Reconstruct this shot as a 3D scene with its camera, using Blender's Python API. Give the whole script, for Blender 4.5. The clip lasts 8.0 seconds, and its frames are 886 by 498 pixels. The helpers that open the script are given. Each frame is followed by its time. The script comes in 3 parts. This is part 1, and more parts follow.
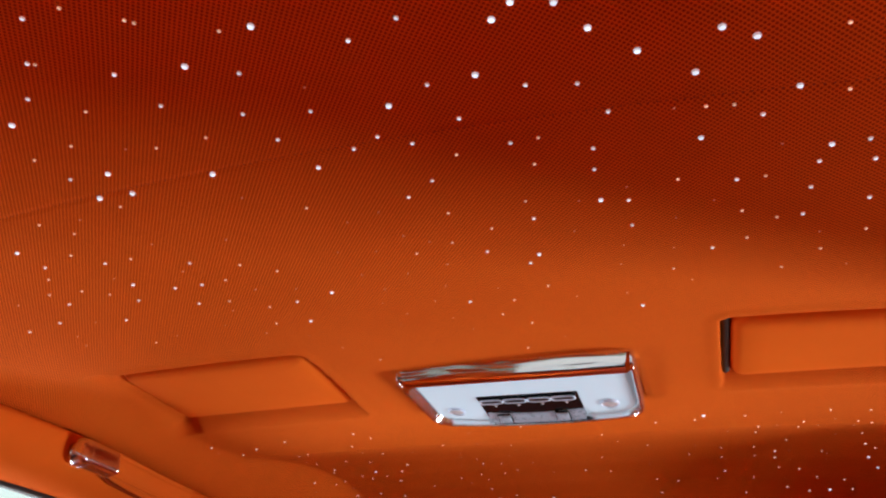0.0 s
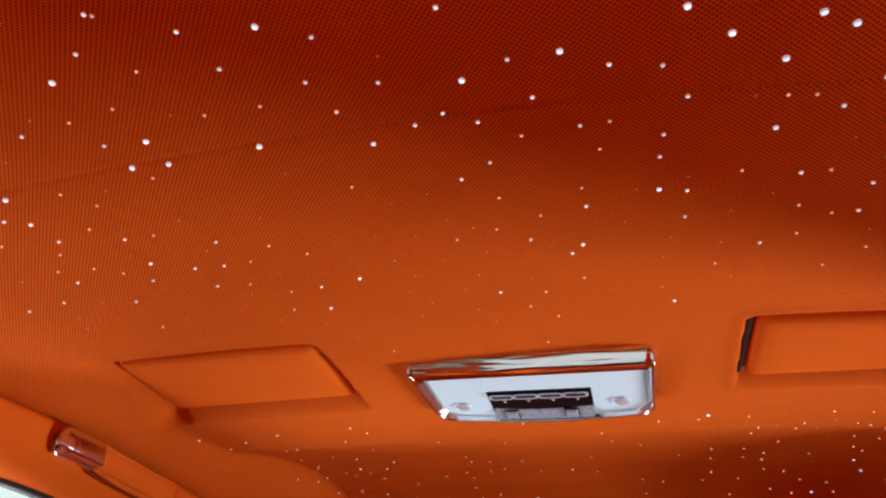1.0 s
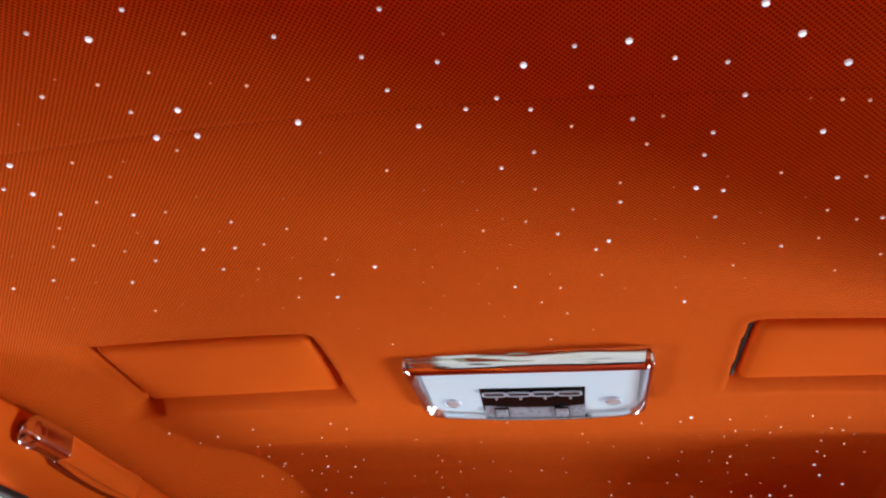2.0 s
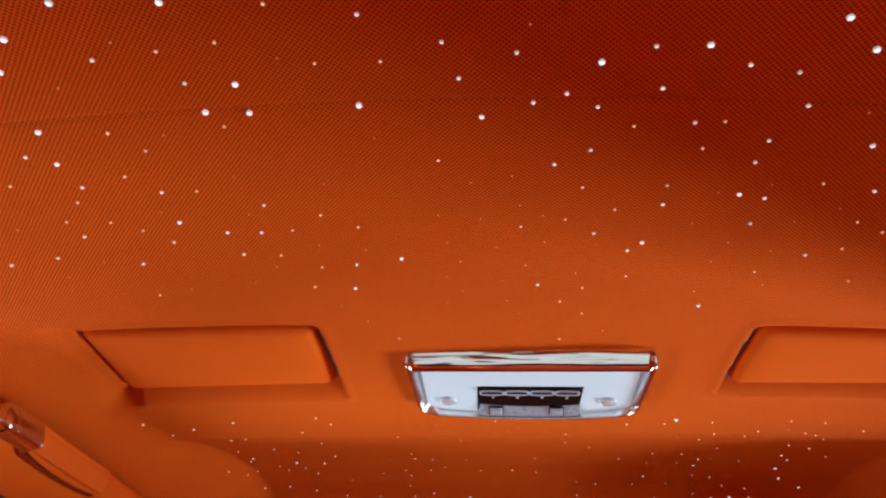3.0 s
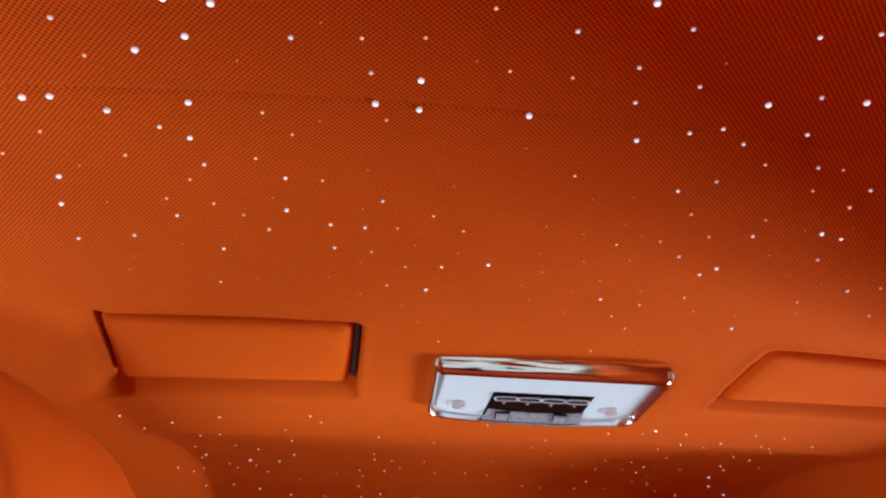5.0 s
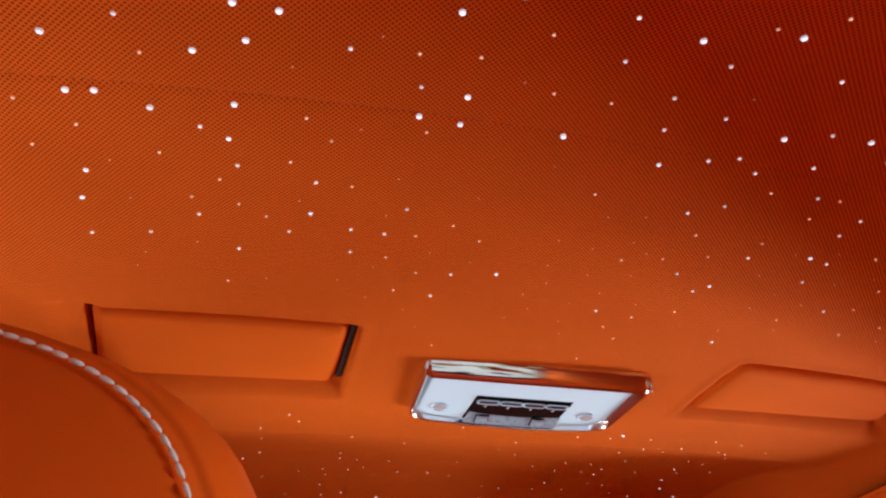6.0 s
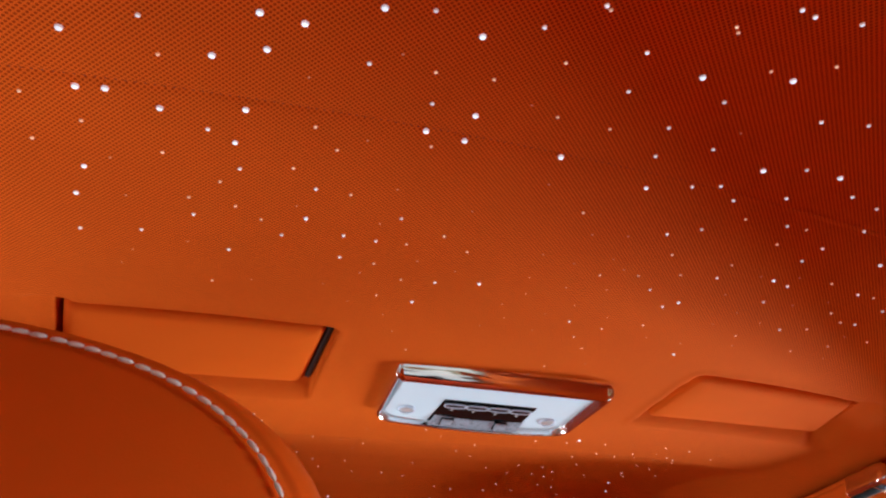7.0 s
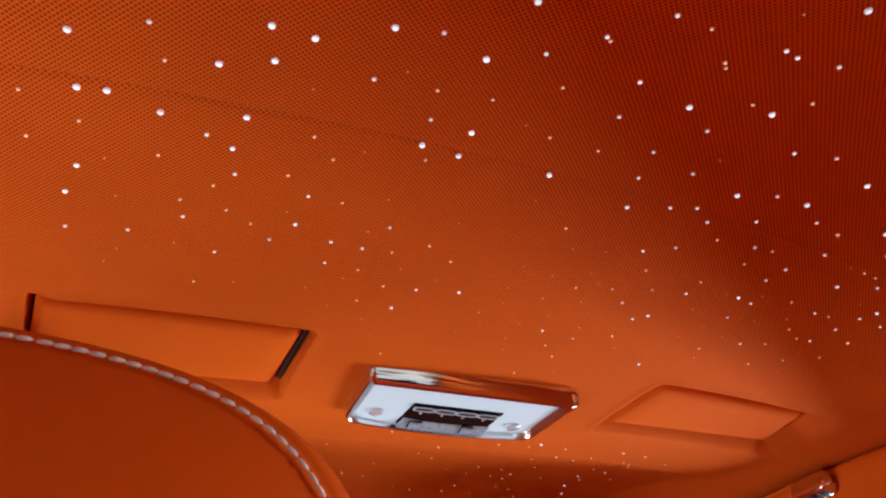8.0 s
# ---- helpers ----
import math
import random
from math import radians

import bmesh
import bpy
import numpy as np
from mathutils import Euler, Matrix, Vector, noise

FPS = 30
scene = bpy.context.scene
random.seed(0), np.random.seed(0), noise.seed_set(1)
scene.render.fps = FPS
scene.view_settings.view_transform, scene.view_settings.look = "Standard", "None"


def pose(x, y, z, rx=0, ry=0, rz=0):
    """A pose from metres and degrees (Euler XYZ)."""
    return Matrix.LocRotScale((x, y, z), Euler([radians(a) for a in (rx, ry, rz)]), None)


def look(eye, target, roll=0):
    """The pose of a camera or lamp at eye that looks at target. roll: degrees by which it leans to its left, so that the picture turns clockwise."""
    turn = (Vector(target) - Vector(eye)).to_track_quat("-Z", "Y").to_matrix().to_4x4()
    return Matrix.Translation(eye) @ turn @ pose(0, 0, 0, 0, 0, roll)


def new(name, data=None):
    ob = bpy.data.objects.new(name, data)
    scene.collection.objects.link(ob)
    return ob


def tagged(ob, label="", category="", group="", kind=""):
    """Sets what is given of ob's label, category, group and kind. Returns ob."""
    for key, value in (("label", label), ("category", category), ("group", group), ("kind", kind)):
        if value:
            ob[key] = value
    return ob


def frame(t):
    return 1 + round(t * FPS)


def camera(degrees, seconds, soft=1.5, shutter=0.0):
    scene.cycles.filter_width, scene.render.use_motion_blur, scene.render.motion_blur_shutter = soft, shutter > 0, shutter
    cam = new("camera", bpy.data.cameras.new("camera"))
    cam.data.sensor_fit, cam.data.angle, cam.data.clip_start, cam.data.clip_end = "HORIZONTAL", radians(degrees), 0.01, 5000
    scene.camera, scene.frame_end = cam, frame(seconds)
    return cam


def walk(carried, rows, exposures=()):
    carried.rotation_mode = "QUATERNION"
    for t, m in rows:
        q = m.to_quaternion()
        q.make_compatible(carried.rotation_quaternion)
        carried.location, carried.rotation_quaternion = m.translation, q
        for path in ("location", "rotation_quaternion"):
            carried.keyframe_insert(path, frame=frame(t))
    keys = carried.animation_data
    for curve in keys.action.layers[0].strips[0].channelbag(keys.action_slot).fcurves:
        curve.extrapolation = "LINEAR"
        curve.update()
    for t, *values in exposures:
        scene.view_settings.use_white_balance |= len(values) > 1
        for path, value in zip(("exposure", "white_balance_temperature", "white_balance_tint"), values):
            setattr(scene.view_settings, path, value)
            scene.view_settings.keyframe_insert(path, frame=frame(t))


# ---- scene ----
# The rear of a car's cabin, seen from below: x across, y towards the back, z up from the cabin floor.
cam = camera(67.0, 8.0, soft=2.2)
PATH = [
    (0, (0.1879, -0.6085, 0.9913), (-0.5251, 1.0394, 1.8721), 2.3),
    (0.5, (0.1575, -0.6110, 0.9882), (-0.5048, 1.0562, 1.8731), 2.4),
    (1, (0.1283, -0.6133, 0.9848), (-0.4700, 1.0747, 1.8757), 2.5),
    (1.5, (0.1013, -0.6152, 0.9812), (-0.4217, 1.0934, 1.8801), 2.55),
    (3, (0.0054, -0.6228, 0.9741), (-0.2584, 1.1379, 1.8855), 2.53),
    (3.5, (-0.0301, -0.6254, 0.9716), (-0.2077, 1.1419, 1.8895), 2.43),
    (4, (-0.0721, -0.6287, 0.9702), (-0.1547, 1.1445, 1.8926), 2.27),
    (4.5, (-0.1137, -0.6314, 0.9699), (-0.1068, 1.1428, 1.8939), 2.14),
    (6, (-0.2043, -0.6399, 0.9716), (0.0701, 1.1146, 1.8930), 1.85),
    (6.5, (-0.2217, -0.6424, 0.9724), (0.1306, 1.0974, 1.8938), 1.82),
    (7, (-0.2380, -0.6455, 0.9736), (0.1980, 1.0758, 1.8930), 1.82),
    (7.5, (-0.2505, -0.6485, 0.9746), (0.2582, 1.0535, 1.8945), 1.83),
    (8, (-0.2613, -0.6509, 0.9756), (0.3012, 1.0340, 1.8956), 1.85),
]
walk(cam, [(t, look(eye, target, roll)) for t, eye, target, roll in PATH])

# ---------------------------------------------------------------- light
scene.view_settings.exposure = 0.05
world = bpy.data.worlds.new("overcast_sky")
scene.world = world
world.use_nodes = True
wn = world.node_tree
sky = wn.nodes.new("ShaderNodeTexSky")
sky.sky_type, sky.sun_disc = "NISHITA", False
sky.sun_elevation, sky.sun_rotation = radians(35), radians(100)
wn.nodes["Background"].inputs["Strength"].default_value = 0.15
wn.links.new(sky.outputs[0], wn.nodes["Background"].inputs["Color"])

sun_data = bpy.data.lights.new("sun", "SUN")
sun_data.energy, sun_data.angle, sun_data.color = 1.0, radians(12), (1.0, 0.97, 0.93)
sun = new("sun", sun_data)
sun.matrix_world = look((4, -1, 4), (0, 0, 1))


def area_lamp(name, eye, target, wide, high, watts, color, spread=180):
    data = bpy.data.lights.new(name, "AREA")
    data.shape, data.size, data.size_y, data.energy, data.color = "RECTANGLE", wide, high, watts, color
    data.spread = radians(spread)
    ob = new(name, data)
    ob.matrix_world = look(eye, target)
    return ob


# daylight in the opening of the windscreen
area_lamp("daylight_windscreen", (0.0, -1.93, 0.78), (0.0, 0, 0.82), 1.1, 0.44, 0.9, (0.93, 0.97, 1.0))
# added lamps low outside each side, for unseen sources that light the roof
area_lamp("outside_lamp_right", (2.20, 0.90, -0.10), (0, 0.05, 0.95), 0.40, 0.80, 74.0, (0.93, 0.97, 1.0))
area_lamp("outside_lamp_left", (-1.30, 0.15, 0.25), (0, 0.10, 0.95), 0.42, 0.40, 14.0, (0.93, 0.97, 1.0))
# fill lamp added in a slot on the right, aimed down at the headrest
area_lamp("fill_headrest", (0.61, -0.66, 1.035), (-0.30, -0.52, 0.62), 0.30, 0.06, 1.25, (0.95, 0.98, 1.0), 60)
# fill lamp added outside to brighten the right-hand part of the roof
area_lamp("fill_roof_right", (1.30, -0.35, 0.60), (0.4, -0.3, 1.15), 0.50, 0.25, 5.5, (0.95, 0.98, 1.0))
# fill lamp added over the floor and seats, which bounce red up to the roof
area_lamp("fill_floor", (0.10, -1.90, 1.08), (0.20, -1.00, 0.0), 1.0, 0.12, 4.0, (0.95, 0.98, 1.0), 80)


# ---------------------------------------------------------------- materials
def material(name):
    m = bpy.data.materials.new(name)
    m.use_nodes = True
    return m, m.node_tree.nodes, m.node_tree.links, m.node_tree.nodes["Principled BSDF"]


def math_node(nodes, links, op, a, b=None, c=None):
    n = nodes.new("ShaderNodeMath")
    n.operation = op
    for i, v in enumerate((a, b, c)):
        if v is None:
            continue
        if isinstance(v, (int, float)):
            n.inputs[i].default_value = v
        else:
            links.new(v, n.inputs[i])
    return n.outputs[0]


def leather(name, color, rough=0.5, grain=900.0, bump=0.25, perforated=False, gloss=0.03, pitch=0.0032, hole=0.00077):
    m, nodes, links, bsdf = material(name)
    tex = nodes.new("ShaderNodeTexCoord")
    mottle = nodes.new("ShaderNodeTexNoise")
    mottle.inputs["Scale"].default_value, mottle.inputs["Detail"].default_value = 14.0, 4.0
    links.new(tex.outputs["Object"], mottle.inputs["Vector"])
    cells = nodes.new("ShaderNodeTexVoronoi")
    cells.inputs["Scale"].default_value = grain
    links.new(tex.outputs["Object"], cells.inputs["Vector"])
    tint = nodes.new("ShaderNodeMixRGB")
    tint.inputs["Color1"].default_value = (color[0] * 0.93, color[1] * 0.90, color[2] * 0.9, 1)
    tint.inputs["Color2"].default_value = (min(0.85, color[0] * 1.05), color[1] * 1.08, color[2] * 1.1, 1)
    links.new(mottle.outputs["Fac"], tint.inputs["Fac"])
    base = tint.outputs[0]
    height = cells.outputs["Distance"]
    bsdf.inputs["Roughness"].default_value = rough
    bsdf.inputs["Specular IOR Level"].default_value = gloss
    relief = nodes.new("ShaderNodeBump")
    relief.inputs["Strength"].default_value, relief.inputs["Distance"].default_value = bump, 0.0004
    if perforated:
        # staggered round holes, laid out along the sheet's own surface
        uv = nodes.new("ShaderNodeUVMap")
        uv.uv_map = "sheet"
        sep = nodes.new("ShaderNodeSeparateXYZ")
        links.new(uv.outputs[0], sep.inputs[0])
        rings = []
        for shift in (0.0, 0.5):
            d = []
            for axis in ("X", "Y"):
                a = math_node(nodes, links, "MULTIPLY_ADD", sep.outputs[axis], 1 / pitch, shift)
                a = math_node(nodes, links, "FRACT", a)
                a = math_node(nodes, links, "SUBTRACT", a, 0.5)
                d.append(math_node(nodes, links, "MULTIPLY", a, a))
            rings.append(math_node(nodes, links, "ADD", d[0], d[1]))
        near = math_node(nodes, links, "SQRT", math_node(nodes, links, "MINIMUM", rings[0], rings[1]))
        step = nodes.new("ShaderNodeMapRange")
        step.inputs["From Min"].default_value = hole / pitch * 0.72
        step.inputs["From Max"].default_value = hole / pitch * 1.15
        step.interpolation_type = "SMOOTHSTEP"
        links.new(near, step.inputs["Value"])
        dark = nodes.new("ShaderNodeMixRGB")
        dark.inputs["Color1"].default_value = (color[0] * 0.46, color[1] * 0.31, color[2] * 0.31, 1)
        links.new(base, dark.inputs["Color2"])
        links.new(step.outputs[0], dark.inputs["Fac"])
        base = dark.outputs[0]
        height = math_node(nodes, links, "MULTIPLY_ADD", height, 0.15, step.outputs[0])
    links.new(base, bsdf.inputs["Base Color"])
    links.new(height, relief.inputs["Height"])
    links.new(relief.outputs[0], bsdf.inputs["Normal"])
    return m


def plain(name, color, rough=0.5, metal=0.0, noise_scale=60.0, wear=0.08):
    m, nodes, links, bsdf = material(name)
    tex = nodes.new("ShaderNodeTexCoord")
    n = nodes.new("ShaderNodeTexNoise")
    n.inputs["Scale"].default_value, n.inputs["Detail"].default_value = noise_scale, 5.0
    links.new(tex.outputs["Object"], n.inputs["Vector"])
    r = nodes.new("ShaderNodeMapRange")
    r.inputs["To Min"].default_value, r.inputs["To Max"].default_value = max(0.02, rough - wear), rough + wear
    links.new(n.outputs["Fac"], r.inputs["Value"])
    links.new(r.outputs[0], bsdf.inputs["Roughness"])
    bsdf.inputs["Base Color"].default_value = (*color, 1)
    bsdf.inputs["Metallic"].default_value = metal
    return m


def glow(name, color, low, high):
    """The lit end of a fibre; each one shines a little differently."""
    m, nodes, links, bsdf = material(name)
    info = nodes.new("ShaderNodeObjectInfo")
    r = nodes.new("ShaderNodeMapRange")
    r.inputs["To Min"].default_value, r.inputs["To Max"].default_value = low, high
    links.new(info.outputs["Random"], r.inputs["Value"])
    links.new(r.outputs[0], bsdf.inputs["Emission Strength"])
    bsdf.inputs["Base Color"].default_value = (0.45, 0.25, 0.16, 1)
    bsdf.inputs["Emission Color"].default_value = (*color, 1)
    return m


ORANGE = (0.74, 0.140, 0.014)
PERFORATED = leather("perforated_orange_leather", ORANGE, 0.9, perforated=True)
SMOOTH = leather("smooth_orange_leather", (0.69, 0.125, 0.012), 0.8, gloss=0.02)
STRAP = leather("strap_leather", (0.66, 0.126, 0.013), 0.6)
SEAT = leather("seat_leather", (0.72, 0.118, 0.010), 0.5, gloss=0.05, grain=1500, bump=0.05)
SATIN = plain("satin_chrome", (0.80, 0.81, 0.83), 0.15, 1.0, 60, 0.04)
CHROME = plain("polished_chrome", (0.86, 0.87, 0.88), 0.2, 1.0, 30, 0.03)
def ripple(m):
    """Long shallow waves along a pressed chrome bar."""
    nodes, links = m.node_tree.nodes, m.node_tree.links
    tex, stretch = nodes.new("ShaderNodeTexCoord"), nodes.new("ShaderNodeMapping")
    stretch.inputs["Scale"].default_value = (14.0, 150.0, 150.0)
    links.new(tex.outputs["Object"], stretch.inputs["Vector"])
    n, bump = nodes.new("ShaderNodeTexNoise"), nodes.new("ShaderNodeBump")
    n.inputs["Scale"].default_value, n.inputs["Detail"].default_value = 1.0, 1.0
    bump.inputs["Strength"].default_value, bump.inputs["Distance"].default_value = 1.0, 0.0007
    links.new(stretch.outputs[0], n.inputs["Vector"])
    links.new(n.outputs["Fac"], bump.inputs["Height"])
    links.new(bump.outputs[0], nodes["Principled BSDF"].inputs["Normal"])
    return m


BAR = ripple(plain("rippled_chrome", (0.86, 0.87, 0.88), 0.07, 1.0, 30, 0.03))
DIFFUSER = plain("white_lamp_cover", (0.58, 0.78, 0.92), 0.5, 0.0, 40, 0.05)
# faint blue glow added to the cover, to offset the orange bounced light
DIFFUSER.node_tree.nodes["Principled BSDF"].inputs["Emission Color"].default_value = (0.66, 0.86, 1.0, 1)
DIFFUSER.node_tree.nodes["Principled BSDF"].inputs["Emission Strength"].default_value = 0.11
PIANO = plain("gloss_black_panel", (0.005, 0.006, 0.007), 0.08, 0.0, 40, 0.04)
PIANO.node_tree.nodes["Principled BSDF"].inputs["Specular IOR Level"].default_value = 0.06
BRIGHT = plain("bright_satin_chrome", (0.64, 0.80, 0.96), 0.3, 0.1, 200, 0.05)
# dark colour carries the shade inside the strap's loop
LOOP_SHADE = leather("loop_shade_leather", (0.22, 0.028, 0.004), 0.8)
SEAM = plain("seam_thread", (0.20, 0.03, 0.006), 0.8)
BRUSHED = plain("satin_grey_metal", (0.38, 0.50, 0.62), 0.28, 0.2, 200, 0.06)
LENS = plain("clear_lamp_lens", (0.72, 0.76, 0.80), 0.10, 0.35, 40, 0.03)
SEAL = plain("black_rubber_seal", (0.02, 0.02, 0.02), 0.6)
# for the unseen floor: orange, chosen to bounce red light on the roof
BOUNCE_CARPET = plain("red_bounce_carpet", (0.46, 0.05, 0.008), 0.95, 0.0, 300, 0.04)
DASH = plain("dark_dashboard", (0.06, 0.04, 0.035), 0.8, 0.0, 300, 0.04)
THREAD = plain("pale_grey_thread", (0.78, 0.90, 0.92), 0.7, 0.0, 900, 0.1)
GLASS = plain("window_glass", (0.96, 0.98, 0.98), 0.02, 0.0, 10, 0.01)
GLASS.node_tree.nodes["Principled BSDF"].inputs["Transmission Weight"].default_value = 1.0
GLASS.node_tree.nodes["Principled BSDF"].inputs["IOR"].default_value = 1.45
SHELL = plain("white_body_paint", (0.7, 0.7, 0.7), 0.4)
MARK = plain("grey_print", (0.7, 0.7, 0.72), 0.5)
TIP_WHITE = glow("bright_fibre_tip", (0.72, 0.86, 1.0), 0.9, 1.4)
TIP_CLEAR = glow("clear_fibre_tip", (0.78, 0.86, 1.0), 0.6, 1.1)
TIP_WARM = glow("warm_fibre_tip", (1.0, 0.66, 0.48), 0.6, 1.0)
FLANK_WHITE = glow("bright_fibre_flank", (0.84, 0.78, 0.86), 0.34, 0.55)
FLANK_WARM = glow("clear_fibre_flank", (0.95, 0.60, 0.50), 0.24, 0.42)
FLANK_DIM = glow("warm_fibre_flank", (1.0, 0.36, 0.16), 0.24, 0.36)
STAR_FAINT = glow("faint_fibre_end", (1.0, 0.40, 0.20), 0.4, 0.4)


# ---------------------------------------------------------------- mesh helpers
def mesh_of(name, verts, faces, mat, smooth=True):
    me = bpy.data.meshes.new(name)
    me.from_pydata([tuple(v) for v in verts], [], faces)
    me.materials.append(mat)
    if smooth:
        me.polygons.foreach_set("use_smooth", [True] * len(me.polygons))
    me.update()
    return me


def hang(ob, parent):
    if parent is not None:
        ob.parent = parent
    return ob


def part(name, me, parent, label=""):
    return tagged(hang(new(name, me), parent), label)


def grid_faces(nu, nv, wrap=False):
    """Faces of nu rings of nv points each."""
    f = []
    for i in range(nu - 1):
        for j in range(nv if wrap else nv - 1):
            k = (j + 1) % nv
            f.append((i * nv + j, i * nv + k, (i + 1) * nv + k, (i + 1) * nv + j))
    return f


def box_mesh(name, x0, x1, y0, y1, z0, z1, mat, bevel=0.0, segments=3):
    bm = bmesh.new()
    bmesh.ops.create_cube(bm, size=1)
    for v in bm.verts:
        v.co = Vector(((x0 + x1) / 2 + v.co.x * (x1 - x0), (y0 + y1) / 2 + v.co.y * (y1 - y0), (z0 + z1) / 2 + v.co.z * (z1 - z0)))
    if bevel:
        bmesh.ops.bevel(bm, geom=bm.edges[:], offset=bevel, segments=segments, profile=0.5, affect="EDGES", clamp_overlap=True)
    me = bpy.data.meshes.new(name)
    bm.to_mesh(me)
    bm.free()
    me.materials.append(mat)
    if bevel:
        me.polygons.foreach_set("use_smooth", [True] * len(me.polygons))
    return me


def smooth(a, b, v):
    t = np.clip((v - a) / (b - a), 0, 1)
    return t * t * (3 - 2 * t)


def curve_through(ys, zs):
    """A smooth curve through a few stations, as a function of y."""
    ys, zs = np.array(ys, float), np.array(zs, float)
    fine = np.linspace(ys[0], ys[-1], 1600)
    v = np.interp(fine, ys, zs)
    w = np.hanning(41)
    w /= w.sum()
    pad = np.concatenate([v[0] + (v[1] - v[0]) * np.arange(-20, 0), v, v[-1] + (v[-1] - v[-2]) * np.arange(1, 21)])
    v = np.convolve(pad, w, "valid")
    return lambda y: np.interp(y, fine, v)


# ---------------------------------------------------------------- the headliner
LINE_Y = (-2.0, -1.4, -1.0, -0.7, -0.55, -0.42, -0.36, -0.30, -0.19, -0.10, -0.05, 0.0, 0.03, 0.06, 0.09, 0.14, 0.23, 0.40)
LINE_Z = (1.169, 1.194, 1.211, 1.2195, 1.2222, 1.2215, 1.2188, 1.2108, 1.197, 1.1905, 1.1865, 1.1800, 1.1750, 1.1695, 1.1650, 1.1610, 1.1580, 1.152)
spine = curve_through(LINE_Y, LINE_Z)
# behind the ridge the lining lifts a little, then falls away to the back
BACK_S = (0.0, 0.03, 0.07, 0.115, 0.175, 0.255, 0.335, 0.415, 0.50, 0.62, 0.90)
BACK_D = (0.0, 0.0046, 0.0086, 0.0110, 0.0112, 0.0055, -0.011, -0.046, -0.10, -0.21, -0.5)
back = curve_through(BACK_S, BACK_D)


def quad_distance(x, y, corners, radius):
    """Signed distance (inside negative) to a rounded convex quad given anticlockwise, and which side is nearest."""
    far = np.full(np.shape(x), -9.0)
    ds = []
    for i in range(4):
        (ax, ay), (bx, by) = corners[i], corners[(i + 1) % 4]
        length = math.hypot(bx - ax, by - ay)
        nx, ny = (by - ay) / length, -(bx - ax) / length
        ds.append((x - ax) * nx + (y - ay) * ny)
    ds = np.array(ds)
    r = radius
    q = np.maximum(ds + r, 0)
    first, second = np.sort(q, axis=0)[-1], np.sort(q, axis=0)[-2]
    rounded = np.hypot(first, second) - r
    return np.where(np.max(ds, axis=0) < -r, np.max(ds, axis=0), rounded), ds


# openings for the two folding mirrors (near inner, near outer, far outer, far inner)
POCKET_LEFT = [(-0.410, -0.1112), (-0.187, -0.0808), (-0.198, 0.088), (-0.443, 0.068)]
POCKET_RIGHT = [(0.194, -0.0552), (0.407, -0.0542), (0.433, 0.072), (0.188, 0.092)]
# width of the wall on the near, right, far and left side of each pocket
WALLS_LEFT = (0.003, 0.003, 0.060, 0.004)
WALLS_RIGHT = (0.003, 0.004, 0.060, 0.003)


def plate_left(x, y):
    """Height of the face of the mirror flap's plane."""
    return 1.1706 + 0.0733 * (x + 0.295) - 0.0918 * (y + 0.02) - 0.149 * (x + 0.295) * (y + 0.02)


def plate_right(x, y):
    return 1.1807 - 0.0116 * (x - 0.295) - 0.1428 * (y + 0.005) + 0.155 * (x - 0.295) * (y + 0.005) - 0.16 * np.maximum(x - 0.20, 0) ** 2


# the top edge of the padded rails, along the car
RAIL_Y = (-2.0, -0.6, -0.30, -0.137, -0.066, 0.0, 0.06, 0.125, 0.20, 0.28, 0.40, 0.55, 0.80)
RAIL_Z = (1.145, 1.150, 1.148, 1.140, 1.132, 1.123, 1.112, 1.099, 1.086, 1.067, 1.030, 0.970, 0.85)
rail_top = curve_through(RAIL_Y, RAIL_Z)


def ridge(x):
    """Where the ridge runs across the back, bowed a little."""
    return 0.252 - 0.22 * np.asarray(x, float) ** 2


def lining(x, y):
    """Height of the headliner without its pockets."""
    x, y = np.asarray(x, float), np.asarray(y, float)
    r = ridge(x)
    z = spine(np.minimum(y, r)) + np.where(y > r, back(np.maximum(y - r, 0)) - back(0.0), 0)
    crown = 0.18 - 0.11 * smooth(-0.30, 0.0, y)
    z = z - crown * x * x + 0.02 * x - 0.16 * np.maximum(x - 0.20, 0) ** 2 * smooth(-0.22, -0.04, y)
    # a soft cove runs down to each rail, and the edge turns down behind it
    rail = rail_top(y) + np.where(x > 0, 0.028, 0.002)
    z = z - np.maximum(z - rail, 0) * smooth(0.450, 0.530, np.abs(x))
    return z - 0.9 * np.maximum(np.abs(x) - 0.535, 0) - 12 * np.maximum(np.abs(x) - 0.545, 0) ** 2


def sink_pocket(x, y, z, corners, walls, plate):
    """The headliner turned up into a pocket, down to a floor behind the flap."""
    d, sides = quad_distance(x, y, corners, 0.011)
    ramp = np.min([-side / w for side, w in zip(sides, walls)], axis=0)
    ramp = np.where(d < 0, ramp, -1.0)
    lip = 0.0012 * np.exp(-((d - 0.004) / 0.006) ** 2)
    # on the outer side the lining rolls back behind the plate
    away = sides[3] if corners[0][0] < 0 else sides[1]
    outer = np.clip(plate(x, y) + 0.008 - z, 0, 0.018) * np.exp(-(np.maximum(away, 0) / 0.018) ** 2)
    outer = outer * smooth(0.012, -0.012, np.maximum(sides[0], sides[2])) * smooth(-0.02, 0.0, away)
    return z - lip + outer + (plate(x, y) + 0.030 - z) * smooth(0.0, 1.0, ramp)


